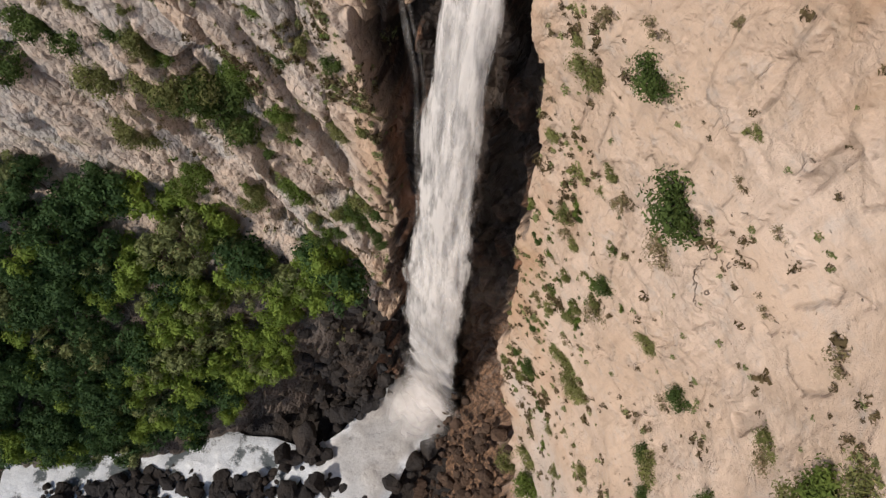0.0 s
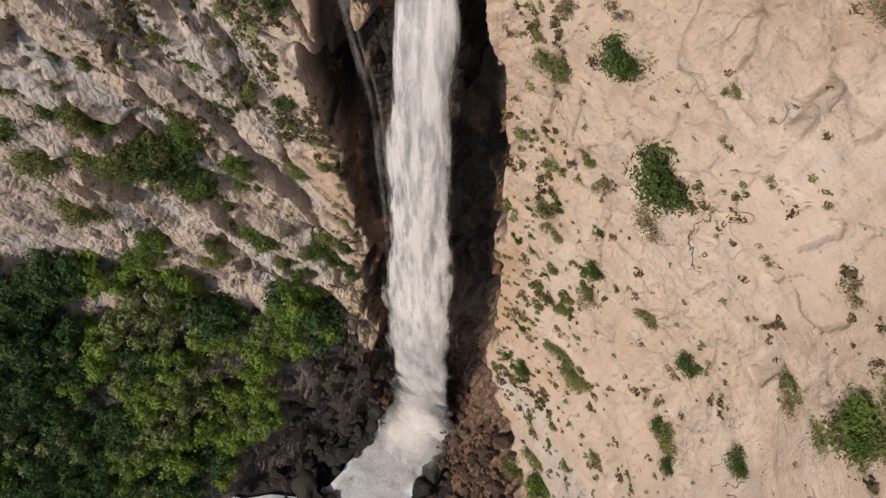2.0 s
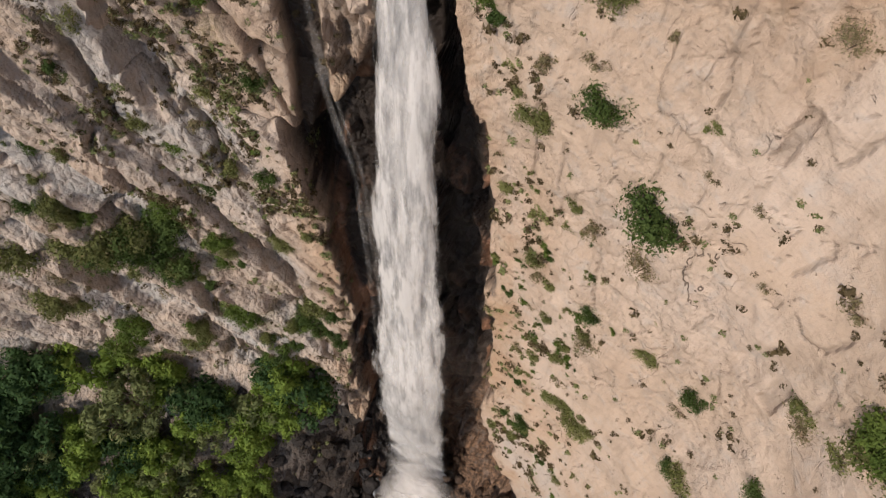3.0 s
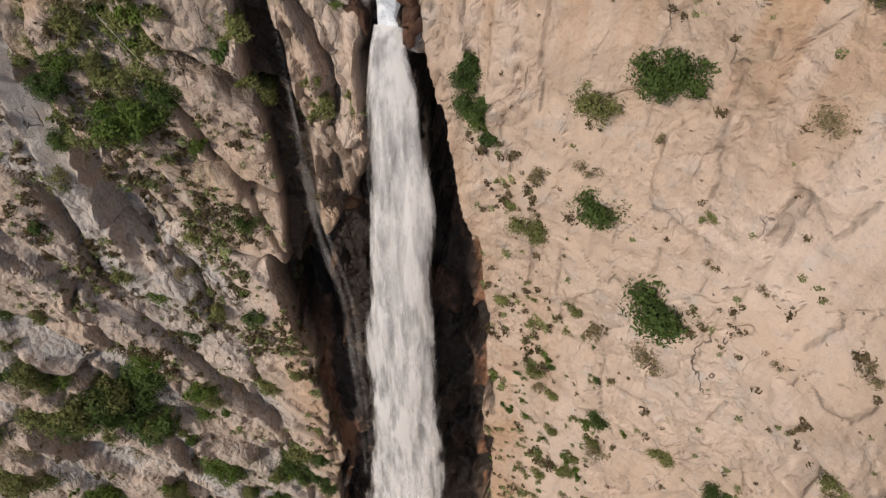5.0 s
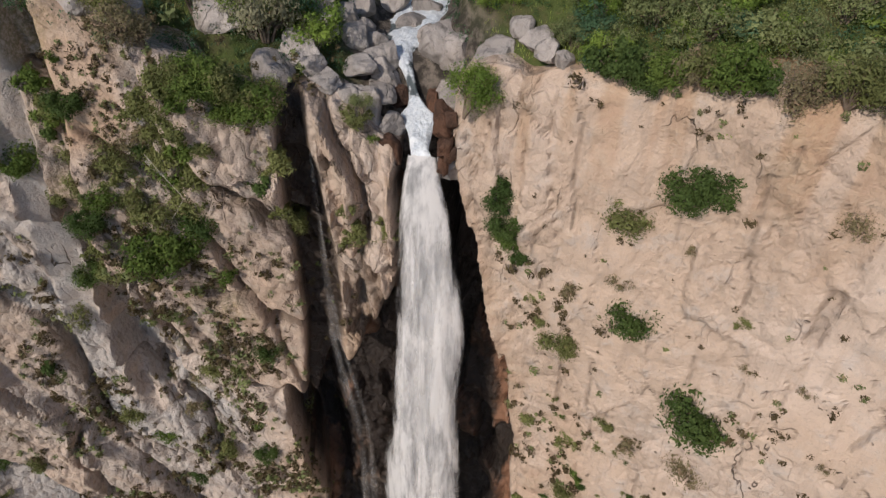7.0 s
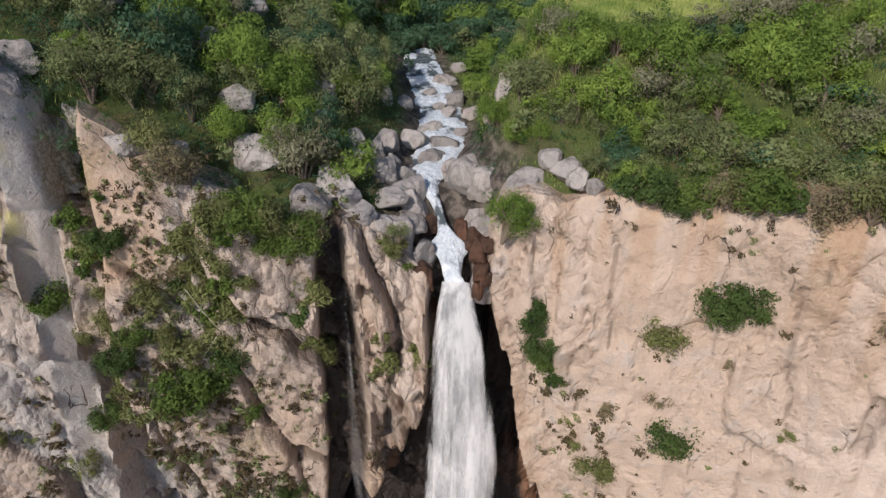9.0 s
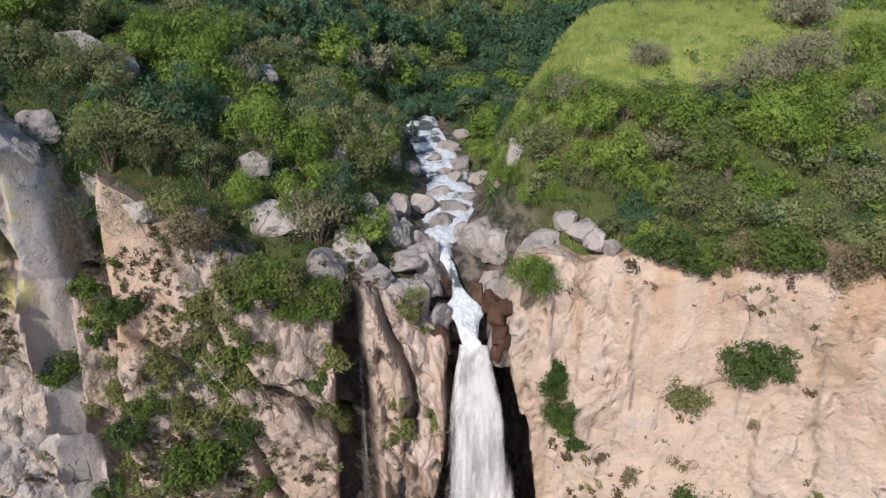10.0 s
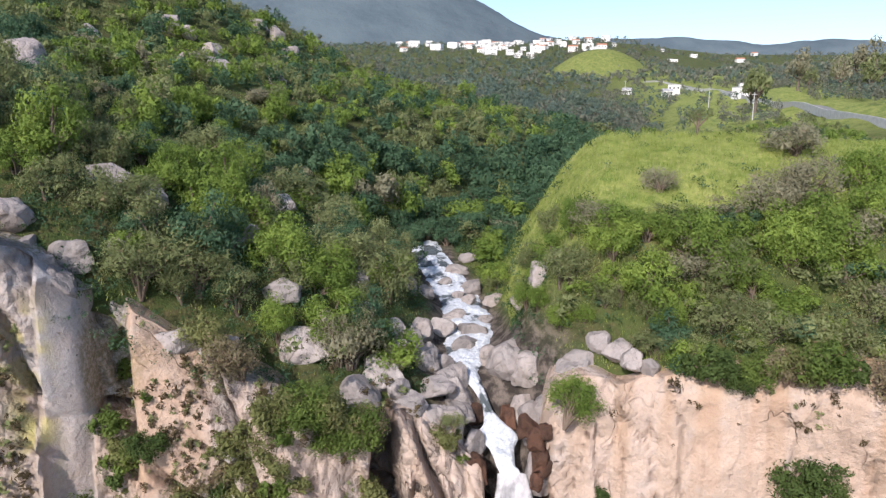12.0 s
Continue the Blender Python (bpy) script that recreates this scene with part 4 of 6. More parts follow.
RIGHT_LOWER = [(14.3, 123.4, 2.8, 2), (14.0, 125.4, 2.2, 0), (8.3, 103.5, 0.9, 3), (10.6, 94.7, 1.4, 1), (13.7, 119.8, 1.7, 2), (3.6, 82.4, 1.5, 2), (5.7, 64.0, 1.0, 2), (5.5, 48.7, 1.1, 0), (1.6, 81.7, 2.2, 2), (2.8, 79.0, 2.0, 2), (0.2, 83.5, 1.8, 2), (-1.2, 82.7, 1.7, 2), (11.3, 95.3, 2.1, 2), (12.5, 117.7, 1.5, 3), (13.9, 108.2, 1.5, 1), (12.9, 93.9, 1.3, 1), (-2.1, 94.1, 1.0, 2), (10.4, 67.1, 1.8, 2), (9.0, 50.2, 1.5, 2), (13.7, 128.8, 1.9, 2), (14.0, 123.5, 1.5, 3), (14.6, 126.4, 1.6, 2), (-3.0, 67.2, 1.8, 1), (3.9, 55.5, 1.3, 2), (-5.6, 79.4, 0.9, 1), (5.0, 30.0, 3.0, 2), (8.0, 24.0, 3.0, 0), (1.0, 22.0, 2.8, 2)]
LEFT_UPPER = [(-33.7, 137.9, 2.2, 0), (-35.6, 133.3, 2.2, 0), (-34.0, 133.6, 1.9, 0), (-32.4, 135.0, 1.7, 1), (-43.5, 126.3, 1.9, 2), (-30.3, 122.7, 1.2, 1), (-31.6, 126.6, 0.75, 0), (-32.8, 120.5, 0.7, 2), (-23.3, 133.1, 1.0, 2), (-21.0, 134.4, 0.9, 2), (-23.4, 135.7, 0.7, 2), (-32.5, 109.2, 1.2, 1), (-31.8, 130.5, 0.75, 0), (-41.3, 134.2, 1.5, 2), (-27.3, 139.3, 1.0, 2), (-27.7, 134.9, 0.85, 2), (-38.7, 105.6, 1.2, 1), (-33.0, 136.6, 1.6, 2)]
LEFT_MIDDLE = [(-44.6, 98.6, 3.0, 1), (-48.4, 95.4, 3.6, 1), (-51.5, 96.6, 3.4, 1), (-46.4, 91.0, 2.8, 1), (-54.0, 94.2, 3.2, 2), (-52.6, 96.8, 3.4, 2), (-49.6, 97.2, 3.0, 2), (-55.6, 96.0, 3.4, 2), (-45.1, 98.1, 2.6, 1), (-47.2, 96.6, 2.6, 1), (-43.6, 103.0, 1.8, 0), (-54.2, 103.8, 2.4, 2), (-60.9, 86.7, 3.6, 2), (-43.1, 78.5, 2.2, 0), (-34.4, 75.6, 2.5, 1), (-38.6, 93.1, 0.8, 1), (-53.2, 110.9, 1.2, 1), (-38.2, 109.2, 0.9, 1), (-42.3, 76.4, 2.2, 0), (-33.5, 78.2, 2.4, 2), (-42.0, 94.1, 1.3, 1)]
LEFT_LOWER = [(-63.4, 94.0, 3.4, 2), (-64.1, 99.7, 3.2, 1), (-65.0, 81.0, 3.2, 2), (-66.8, 101.9, 2.8, 1), (-47.5, 93.8, 2.4, 0), (-75.0, 92.0, 3.5, 1), (-63.0, 80.0, 2.8, 2), (-58.0, 73.0, 2.6, 0), (-52.0, 67.0, 2.6, 2), (-41.0, 64.0, 2.6, 0), (-62.0, 67.0, 2.8, 0)]
BRINK_LEFT = [(-27.7, 143.5, 1.6, 0), (-28.6, 144.0, 1.3, 0), (-42.3, 139.2, 1.5, 0), (-31.6, 142.7, 1.0, 2), (-33.0, 143.6, 1.4, 2), (-23.3, 133.8, 0.8, 2), (-21.1, 133.1, 1.0, 2), (-23.3, 135.8, 0.55, 2), (-21.8, 140.1, 0.5, 0), (-27.6, 139.8, 0.9, 2), (-42.8, 138.9, 0.8, 0), (-30.2, 145.0, 1.3, 0), (-29.5, 143.2, 1.2, 0), (-31.8, 145.6, 1.3, 2), (-33.0, 144.8, 1.1, 2), (-30.6, 141.4, 1.1, 2), (-35.2, 136.0, 1.5, 2), (-34.4, 139.6, 1.2, 2), (-38.6, 136.2, 1.3, 1), (-39.3, 139.0, 1.2, 2), (-32.3, 138.4, 1.1, 2), (-29.2, 137.0, 0.9, 0), (-35.3, 140.2, 0.9, 1), (-40.6, 134.5, 1.3, 1), (-40.6, 147.6, 0.9, 0), (-40.2, 145.9, 1.0, 0), (-40.5, 144.0, 1.1, 0), (-40.0, 142.5, 1.0, 2), (-40.5, 141.0, 1.0, 1), (-34.9, 142.6, 1.1, 2), (-33.8, 141.3, 1.2, 2), (-31.3, 144.4, 1.1, 0), (-31.9, 141.3, 1.0, 0), (-36.8, 139.6, 1.2, 2), (-37.6, 137.6, 1.2, 0), (-36.2, 137.0, 1.3, 2), (-41.2, 130.0, 1.2, 1), (-22.5, 141.6, 1.0, 2)]


def plant_walls():
    rng = random.Random(5)
    kinds = []
    for kind in range(4):
        for k in range(2):
            kinds.append(shrub_kind("cliff_bush", kind, 30 + kind * 2 + k, 36, (3000, 3200, 2600, 1700)[kind], (0.043, 0.042, 0.039, 0.034)[kind], " rooted in the cliff face", "bush", 0.9, 0.4, 0.05, CLIFF_LEAVES, 0.54))
    for kind in range(4):
        for k in range(2):
            kinds.append(shrub_kind("cliff_bush", kind, 40 + kind * 2 + k, 12, (820, 900, 700, 420)[kind], (0.085, 0.085, 0.08, 0.07)[kind], " rooted in the cliff face", "bush", 0.9, 0.4, 0.05, CLIFF_LEAVES))
    sow = Planter(kinds, "bushes on the cliff")
    rows = np.array(RIGHT_UPPER + RIGHT_MIDDLE + RIGHT_LOWER + LEFT_UPPER + LEFT_MIDDLE + LEFT_LOWER + BRINK_LEFT)
    grown = []
    while len(grown) < 240:
        left = len(grown) < 125
        x, z = (rng.uniform(-64, -27), rng.uniform(60, 146)) if left else (rng.uniform(-12, 4), rng.uniform(55, 122))
        if noise.noise((x * 0.12, 0.0, z * 0.09)) < (0.0 if left else 0.06) or (left and -29.8 < x and z < 118):
            continue
        grown.append((x, z, rng.uniform(0.5, 1.35) * (1 + 0.006 * (140 - z)) if left else rng.uniform(0.3, 0.75) * (1 + 0.006 * (140 - z)), rng.choices((0, 1, 2, 3), (2, 3, 5, 2))[0]))
    x = -50.0
    while x < 16:
        x += rng.uniform(0.7, 1.3)
        if not -27 < x < -9.0:
            if -44.5 < x < -30 and rng.random() < 0.72:
                continue
            grown.append((x, float(brink_z(x)) - (rng.uniform(-1.2, -0.3) if x < -29 else rng.uniform(-1.0, 0.4)), rng.uniform(0.9, 1.7), rng.choices((0, 1, 2, 3), (3, 2, 5, 3))[0]))
    rows = np.concatenate([rows, np.array(grown)])
    places, out = wall_places(rows[:, 0], rows[:, 1] - 0.48 * rows[:, 2])
    small = [[], [], [], []]
    for i, (p, n, (x, z, r, kind)) in enumerate(zip(places, out, rows)):
        m = p + n * 0.35 * r
        if r < 0.8 and i >= 60:
            small[int(kind)].append((m, 1.36 * r))
            continue
        sow.set(int(kind) * 2 + rng.randrange(2) + (0 if r > 1.15 else 8), *m, r * 1.36, 0, (rng.uniform(15, 32), rng.uniform(-10, 10)), 1.0)
    mixer = np.random.default_rng(6)
    for kind, word in enumerate(("fresh green", "deep green", "olive green", "dry brownish")):
        verts, faces, n = [], [], 0
        for m, r in small[kind]:
            v, f, _ = crown(mixer, 8, 420, 0.085, 0.9, 0.4)
            verts.append(v * r * mixer.uniform(0.8, 1.2, 3) + m)
            faces.append(f + n)
            n += len(v)
        me = mesh_from("cliff_plants", np.concatenate(verts), np.concatenate(faces), CLIFF_LEAVES[kind], False)
        tagged(new("cliff_plants", me), f"small {word} plants scattered over the cliff face", "plants", kind="stuff")


plant_walls()


def plant_gorge():
    """Trees on the steep slope below the left wall."""
    rng = random.Random(11)
    kinds = [tree_kind(k, 60 + i, 15, 1200, 0.066) for i, k in enumerate((0, 4, 4, 2, 4))]
    sow = Planter(kinds, "trees on the gorge slope")
    n = 0
    while n < 295:
        x, q = rng.uniform(-108, -36), rng.uniform(0.0, 0.93)
        zf, zb = float(foot_z(x)), float(bottom_z(x))
        z = zf + (zb - zf) * q
        if x > -44 - 10 * ease(0.5, 0.9, q) and q > 0.12 + 0.02 * (-36 - x):
            continue
        y = float(rim_y(x)) - float(reach(x)) * q**0.8 - 1.0
        r = rng.uniform(3.2, 6.2)
        # fresh leaf colours where the slope is lit, darker ones where shaded
        k = rng.choice((0, 0, 0, 1, 3)) if x > -68 and q < 0.85 else rng.choice((1, 2, 2, 4, 3, 0))
        sow.set(k, x, y, z - 1.5, r, rng.uniform(0, 360), (rng.uniform(-8, 8), rng.uniform(-8, 8)), rng.uniform(0.9, 1.35))
        n += 1


plant_gorge()


def scatter_crowns(name, label, places, leaves, leaf, material, seed, category):
    """Many far crowns in one mesh."""
    rng = np.random.default_rng(seed)
    kinds = [crown(rng, 9, leaves, leaf, 0.9, 0.5) for _ in range(6)]
    verts, faces, n = [], [], 0
    spots = np.array(places)
    heights = top_z(spots[:, 0], spots[:, 1]) - 0.15
    for i, ((x, y, r, tall), z) in enumerate(zip(places, heights)):
        v, f, _ = kinds[i % 6]
        a = rng.uniform(0, 6.28)
        c, s = math.cos(a), math.sin(a)
        q = np.stack([(v[:, 0] * c - v[:, 1] * s) * r + x, (v[:, 0] * s + v[:, 1] * c) * r + y, v[:, 2] * r * tall + z], 1)
        verts.append(q)
        faces.append(f + n)
        n += len(v)
    me = mesh_from(name, np.concatenate(verts), np.concatenate(faces), material, False)
    return tagged(new(name, me), label, category, kind="stuff")


def plant_plateau():
    rng = random.Random(21)
    kinds = []
    for kind in range(4):
        for k in range(3):
            kinds.append(shrub_kind("shrub", kind, 90 + kind * 3 + k, 14 + 3 * k, (2600, 2600, 2300, 1700)[kind], (0.036, 0.036, 0.034, 0.031)[kind], " on the plateau above the cliff", "shrub", 0.8 + 0.25 * k, 0.42 + 0.1 * k))
    sow = Planter(kinds, "shrubs on the plateau")
    spots, y = [], 18.0
    while y < 84:
        gap = 1.9 + 0.014 * max(0, y - 27)
        x = -60 - 0.4 * (y - 27)
        while x < 24 + 0.55 * (y - 27):
            spots.append((x + rng.uniform(-0.8, 0.8) * gap, y + rng.uniform(-0.8, 0.8) * gap))
            x += gap * 1.25
        y += gap
    spots = np.array(spots)
    edges, beside, heights = rim_y(np.clip(spots[:, 0], -150, 26)), spots[:, 0] - stream_x(spots[:, 1]), top_z(spots[:, 0], spots[:, 1])
    count, rest = 0, [[], [], [], []]
    for _ in range(120):
        px = rng.uniform(-15, 26)
        py = float(rim_y(np.array(min(px, 25.0)))) + rng.uniform(1.6, 14)
        if py < 37 and not (px < -9.5 and py < 32.5):
            rest[rng.choices((0, 1, 2, 3), (4, 3, 5, 1.5))[0]].append((px, py, rng.uniform(1.1, 2.1), rng.uniform(0.7, 1.0)))
    for (px, py), edge, dx, z in zip(spots, edges, beside, heights):
        if py < edge + (4.8 if -47 < px < -31 else 0.4 if px < -28 or rng.random() < 0.5 else 1.6) or abs(dx) < (3.2 if py > 40 else 4.4) or (py < 39 and -26 < px < -16.5) or (py < 32.5 and -17 < px < -10.5) or (px < -42 and py < 31.5):
            continue
        if dx > 0:
            kind = rng.choices((0, 1, 2, 3), (4, 2, 5, 2) if py < edge + 9 else (5, 3, 3, 1))[0]
            size = rng.uniform(1.4, 2.4) if -9 < px < 8 and 33 < py < 41 else rng.uniform(1.0, 2.2)
            meadow = px > -18.0 + 0.06 * (py - 40) and 37.5 < py < 84
            if meadow and (noise.noise((px * 0.10, py * 0.10, 3.0)) < 0.2 or rng.random() < 0.75) or rng.random() < 0.05:
                continue
        else:
            kind = rng.choices((0, 1, 2, 3), (3, 5, 4, 1.2) if px > -34 else (2, 5, 5, 2))[0]
            size = rng.uniform(1.1, 2.5)
            if noise.noise((px * 0.16, py * 0.16, 9.0)) < -0.34:
                continue
        if py > 60 and abs(dx) < 14:
            kind, size = rng.choice((1, 1, 1, 2)), rng.uniform(1.8, 3.0)
        if py < edge + 3:
            size = min(size, 1.7)
        patch = noise.noise((px * 0.11, py * 0.11, 20.0)) + rng.uniform(-0.25, 0.25) + (0.27 if dx > 0 else 0.1 if px > -40 and py < 40 else 0.0)
        kind = kind if rng.random() < 0.35 else (1 if patch < -0.16 else 2 if patch < 0.08 else 0 if patch < 0.55 else 3)
        if dx > 0 and kind == 1 and rng.random() < 0.75:
            kind = 0
        size *= 1.05
        tall = rng.uniform(0.85, 1.4) if dx < 0 else rng.uniform(0.85, 1.2) if py < 36 else rng.uniform(0.65, 0.95)
        if count < 250:
            sow.set(kind * 3 + rng.randrange(3), px, py, z - 0.15, size * 1.2, rng.uniform(0, 360), (rng.uniform(-9, 9), rng.uniform(-9, 9)), tall)
            count += 1
        else:
            rest[kind].append((px, py, size * 1.2, tall))
    low = []
    for _ in range(7000):
        px, py = rng.uniform(-55, 30), rng.uniform(24, 64)
        if abs(px - float(np.interp(py, [24, 35, 43, 59, 74], [-19, -21, -21, -24.5, -25.5]))) > 3.2 and not (px > -15.5 and py > 37.5 and rng.random() < 0.93):
            low.append((px, py, rng.uniform(0.45, 1.05), rng.uniform(0.7, 1.3)))
    low = [row for row, edge in zip(low, rim_y(np.array([min(row[0], 26) for row in low]))) if row[1] > edge + 1.8 and not (-17 < row[0] < -10.5 and row[1] < 32)]
    # dark leaf colours here stand for shaded gaps between the shrubs
    for k, kind, word in ((0, 4, "dark green"), (2, 1, "deep green")):
        scatter_crowns("undergrowth", f"low {word} undergrowth, darkened as the shade between the shrubs", low[k // 2 :: 2], 46, 0.105, LEAVES[kind], 180 + k, "undergrowth")
    for k, word in enumerate(("fresh green", "deep green", "olive green", "dry brownish")):
        scatter_crowns("plateau_scrub", f"dense {word} scrub on both sides of the stream", rest[k], 660, 0.06, LEAVES[k], 190 + k, "scrub")


plant_plateau()


def plant_far():
    rng = random.Random(31)
    near, far, last = [[], [], []], [[], [], []], [[], [], []]
    y = 84.0
    while y < 1500:
        gap = 2.9 + 0.0125 * (y - 84)
        x = -70 - 0.55 * (y - 50)
        while x < 40 + 0.72 * (y - 50):
            px, py = x + rng.uniform(-0.6, 0.6) * gap, y + rng.uniform(-0.6, 0.6) * gap
            x += gap
            if road_distance(px, py) < 9 or (py > 140 and rng.random() < 0.12):
                continue
            if py > 180 and noise.noise((px * 0.008, py * 0.008, 5.0)) > (0.02 if px > 0.2 * py else 0.3) and rng.random() < 0.85:
                continue
            r = min(rng.uniform(0.55, 1.0) * gap, rng.uniform(2.5, 6.0))
            if px > 30 and py < 175:
                r *= 0.6
            k = rng.choice((0, 0, 1, 1, 2, 2)) if px < 0.15 * py else rng.choice((0, 1, 2, 2, 2))
            if abs(px - float(np.interp(py, [84, 91, 110, 200], [-15, -11, 0, 38]))) < 10 and py < 150:
                r, k = 1.3 * r, 1
            (near if y < 170 else far if y < 420 else last)[k].append((px, py, r, rng.uniform(0.8, 1.5)))
        y += gap
    for k, word in enumerate(("fresh green", "deep green", "olive green")):
        scatter_crowns("hillside_scrub", f"{word} scrub covering the hillside above the stream", near[k], 230, 0.078, LEAVES[k], 200 + k, "scrub")
        scatter_crowns("far_woods", f"{word} woods stretching across the far valley, greyed with haze", far[k], 90, 0.12, HAZED_LEAVES[k], 210 + k, "woods")
        scatter_crowns("farthest_woods", f"{word} woods at the foot of the town, greyed with haze", last[k], 18, 0.28, HAZED_LEAVES[k], 220 + k, "woods")


ROAD = [(58, 60), (70, 110), (79, 153), (97, 225), (113, 300), (126, 350), (139, 463), (142, 560)]


def road_distance(x, y):
    best = 1e9
    for (ax, ay), (bx, by) in zip(ROAD, ROAD[1:]):
        t = max(0, min(1, ((x - ax) * (bx - ax) + (y - ay) * (by - ay)) / ((bx - ax) ** 2 + (by - ay) ** 2)))
        best = min(best, math.hypot(x - ax - t * (bx - ax), y - ay - t * (by - ay)))
    return best


plant_far()


def plant_meadow():
    """Grass blades on the mound and between the shrubs."""
    rng = np.random.default_rng(41)
    n = 290000
    x, y = rng.uniform(-60, 45, n), rng.uniform(26, 84, n)
    edge = rim_y(np.clip(x, -150, 26))
    dx = x - stream_x(y)
    meadow = ease(-20, -16.5, x - 0.06 * (y - 40)) * ease(33, 39, y)
    keep = (y > edge + 1.8) & (np.abs(dx) > 3.2) & ~((y < 39) & (x > -26) & (x < -15.5)) & (rng.uniform(0, 1, n) < np.where(dx < 0, 0.15, 0.7) + 0.3 * meadow)
    x, y, meadow = x[keep], y[keep], meadow[keep]
    z = top_z(x, y) - 0.05
    n = len(x)
    h = rng.uniform(0.15, 0.42, n) * (0.8 + 0.5 * meadow) * (1 + 0.7 * ease(0.1, 0.5, fractal(x * 0.35, y * 0.35, 0, 3, 44)))
    a = rng.uniform(0, 6.28, n)
    w = rng.uniform(0.016, 0.034, n)
    lean = rng.normal(0, 0.25, (n, 2)) * h[:, None]
    base = np.stack([x, y, z], 1)
    side = np.stack([np.cos(a) * w, np.sin(a) * w, 0 * w], 1)
    tip = base + np.stack([lean[:, 0], lean[:, 1], h], 1)
    verts = np.stack([base - side, base + side, tip], 1).reshape(-1, 3)
    i = 3 * np.arange(n)
    me = mesh_from("grass", verts, np.stack([i, i + 1, i + 2], 1), GRASS, False)
    return tagged(new("grass", me), "tall sunlit yellow green grass on the mound", "grass", kind="stuff")


plant_meadow()


def plant_tufts():
    """Small dark tufts that grow all over the cliff."""
    rng = np.random.default_rng(51)
    pieces_v, pieces_f, n = {2: [], 3: []}, {2: [], 3: []}, {2: 0, 3: 0}
    x, z = np.concatenate([rng.uniform(-60, 16, 7000), rng.uniform(-47, -28, 4500), rng.uniform(-14, 2, 1500), rng.uniform(-13, 14, 600)]), np.concatenate([rng.uniform(28, 146, 7000), rng.uniform(98, 150, 4500), rng.uniform(40, 125, 1500), rng.uniform(122, 147, 600)])
    veg = fractal(x * 0.30, 0.0, z * 0.22, 3, 77)
    keep = ((veg > np.where(x > -14, 0.32, 0.2)) | (rng.uniform(0, 1, 13600) > np.where(x > -14, 0.92, 0.92))) & (np.abs(x - fall_x(z)) > 4 + 0.09 * (140 - z)) & ~((x > -44) & (x < -41) & (z > 122))
    x, z = x[keep], z[keep]
    places, out = wall_places(x, z)
    for p, nrm, high in zip(places, out, z):
        size = rng.uniform(0.13, 0.36) * (1.6 if rng.uniform() < 0.12 else 1.0) * (1 + 0.008 * (140 - high))
        count = 30
        way = rng.normal(0, 1, (count, 3))
        way /= np.linalg.norm(way, axis=1, keepdims=True)
        at = p - nrm * 0.1 * size + way * size * rng.uniform(0.3, 1, (count, 1))
        v, f = leaf_cards(at, way, size * 0.36, rng)
        k = 3 if rng.uniform() < 0.7 else 2
        pieces_v[k].append(v)
        pieces_f[k].append(f + n[k])
        n[k] += len(v)
    for k in (2, 3):
        me = mesh_from("cliff_tufts", np.concatenate(pieces_v[k]), np.concatenate(pieces_f[k]), LEAVES[k] if k == 2 else TUFT, False)
        tagged(new("cliff_tufts", me), f"small {'olive' if k == 2 else 'dark brown'} plant tufts dotting the cliff face", "tufts", kind="stuff")


plant_tufts()


# shrubs that stand out above the brink: x, y, radius, kind, height
THICKET = [(-6.8, 34.2, 2.5, 0, 1.0), (-0.6, 33.8, 2.5, 1, 0.9), (2.8, 34.4, 2.4, 0, 0.9), (-0.8, 37.2, 2.5, 4, 0.9), (2.6, 38.6, 2.8, 4, 0.9), (7.4, 39.6, 2.4, 1, 1.0), (-6.0, 31.2, 2.2, 2, 0.9), (-8.9, 31.2, 1.6, 1, 0.9), (-3.2, 30.6, 2.2, 2, 0.8), (0.9, 30.2, 2.3, 2, 0.8)]
THICKET += [(-11.9, 34.2, 1.9, 0, 0.9), (-14.4, 34.4, 1.7, 2, 1.0), (-13.0, 36.0, 1.8, 4, 0.9), (-15.6, 42.5, 1.8, 3, 0.9), (-7.2, 40.2, 1.7, 4, 0.8), (-16.9, 37.2, 1.2, 0, 1.2), (-10.0, 32.2, 1.5, 2, 0.9), (-12.6, 32.9, 1.4, 3, 0.9), (-15.2, 33.6, 1.3, 1, 0.9), (-13.4, 38.4, 1.6, 0, 0.8), (-8.2, 29.6, 1.5, 2, 0.9), (-9.8, 30.0, 1.1, 3, 0.8), (3.8, 31.8, 2.3, 2, 0.8), (-14.2, 45.2, 1.6, 3, 0.8)]
THICKET += [(-16.4, 35.4, 1.1, 1, 1.1), (-15.9, 38.6, 1.3, 0, 0.9), (-14.0, 36.8, 1.5, 1, 0.9), (-12.2, 35.8, 1.4, 0, 0.9), (-16.8, 40.4, 1.3, 3, 0.9), (-13.8, 32.9, 0.9, 1, 0.9), (-5.0, 33.0, 2.0, 1, 1.0), (5.4, 36.4, 2.2, 0, 1.0), (-9.4, 35.4, 1.8, 0, 0.9)]
THICKET += [(-40.4, 29.4, 2.7, 2, 0.75), (-37.8, 31.4, 2.5, 2, 0.8), (-33.9, 35.6, 2.7, 0, 0.9), (-30.6, 36.8, 2.6, 1, 0.9), (-28.3, 32.4, 2.1, 2, 1.0), (-33.0, 31.0, 1.6, 1, 1.1), (-35.6, 31.8, 1.8, 3, 0.9), (-27.6, 40.4, 1.9, 1, 0.9), (-26.6, 45.0, 1.9, 0, 0.9), (-31.8, 44.0, 2.3, 3, 1.0), (-51.6, 41.6, 2.8, 3, 1.1), (-42.5, 40.6, 2.2, 1, 1.0)]


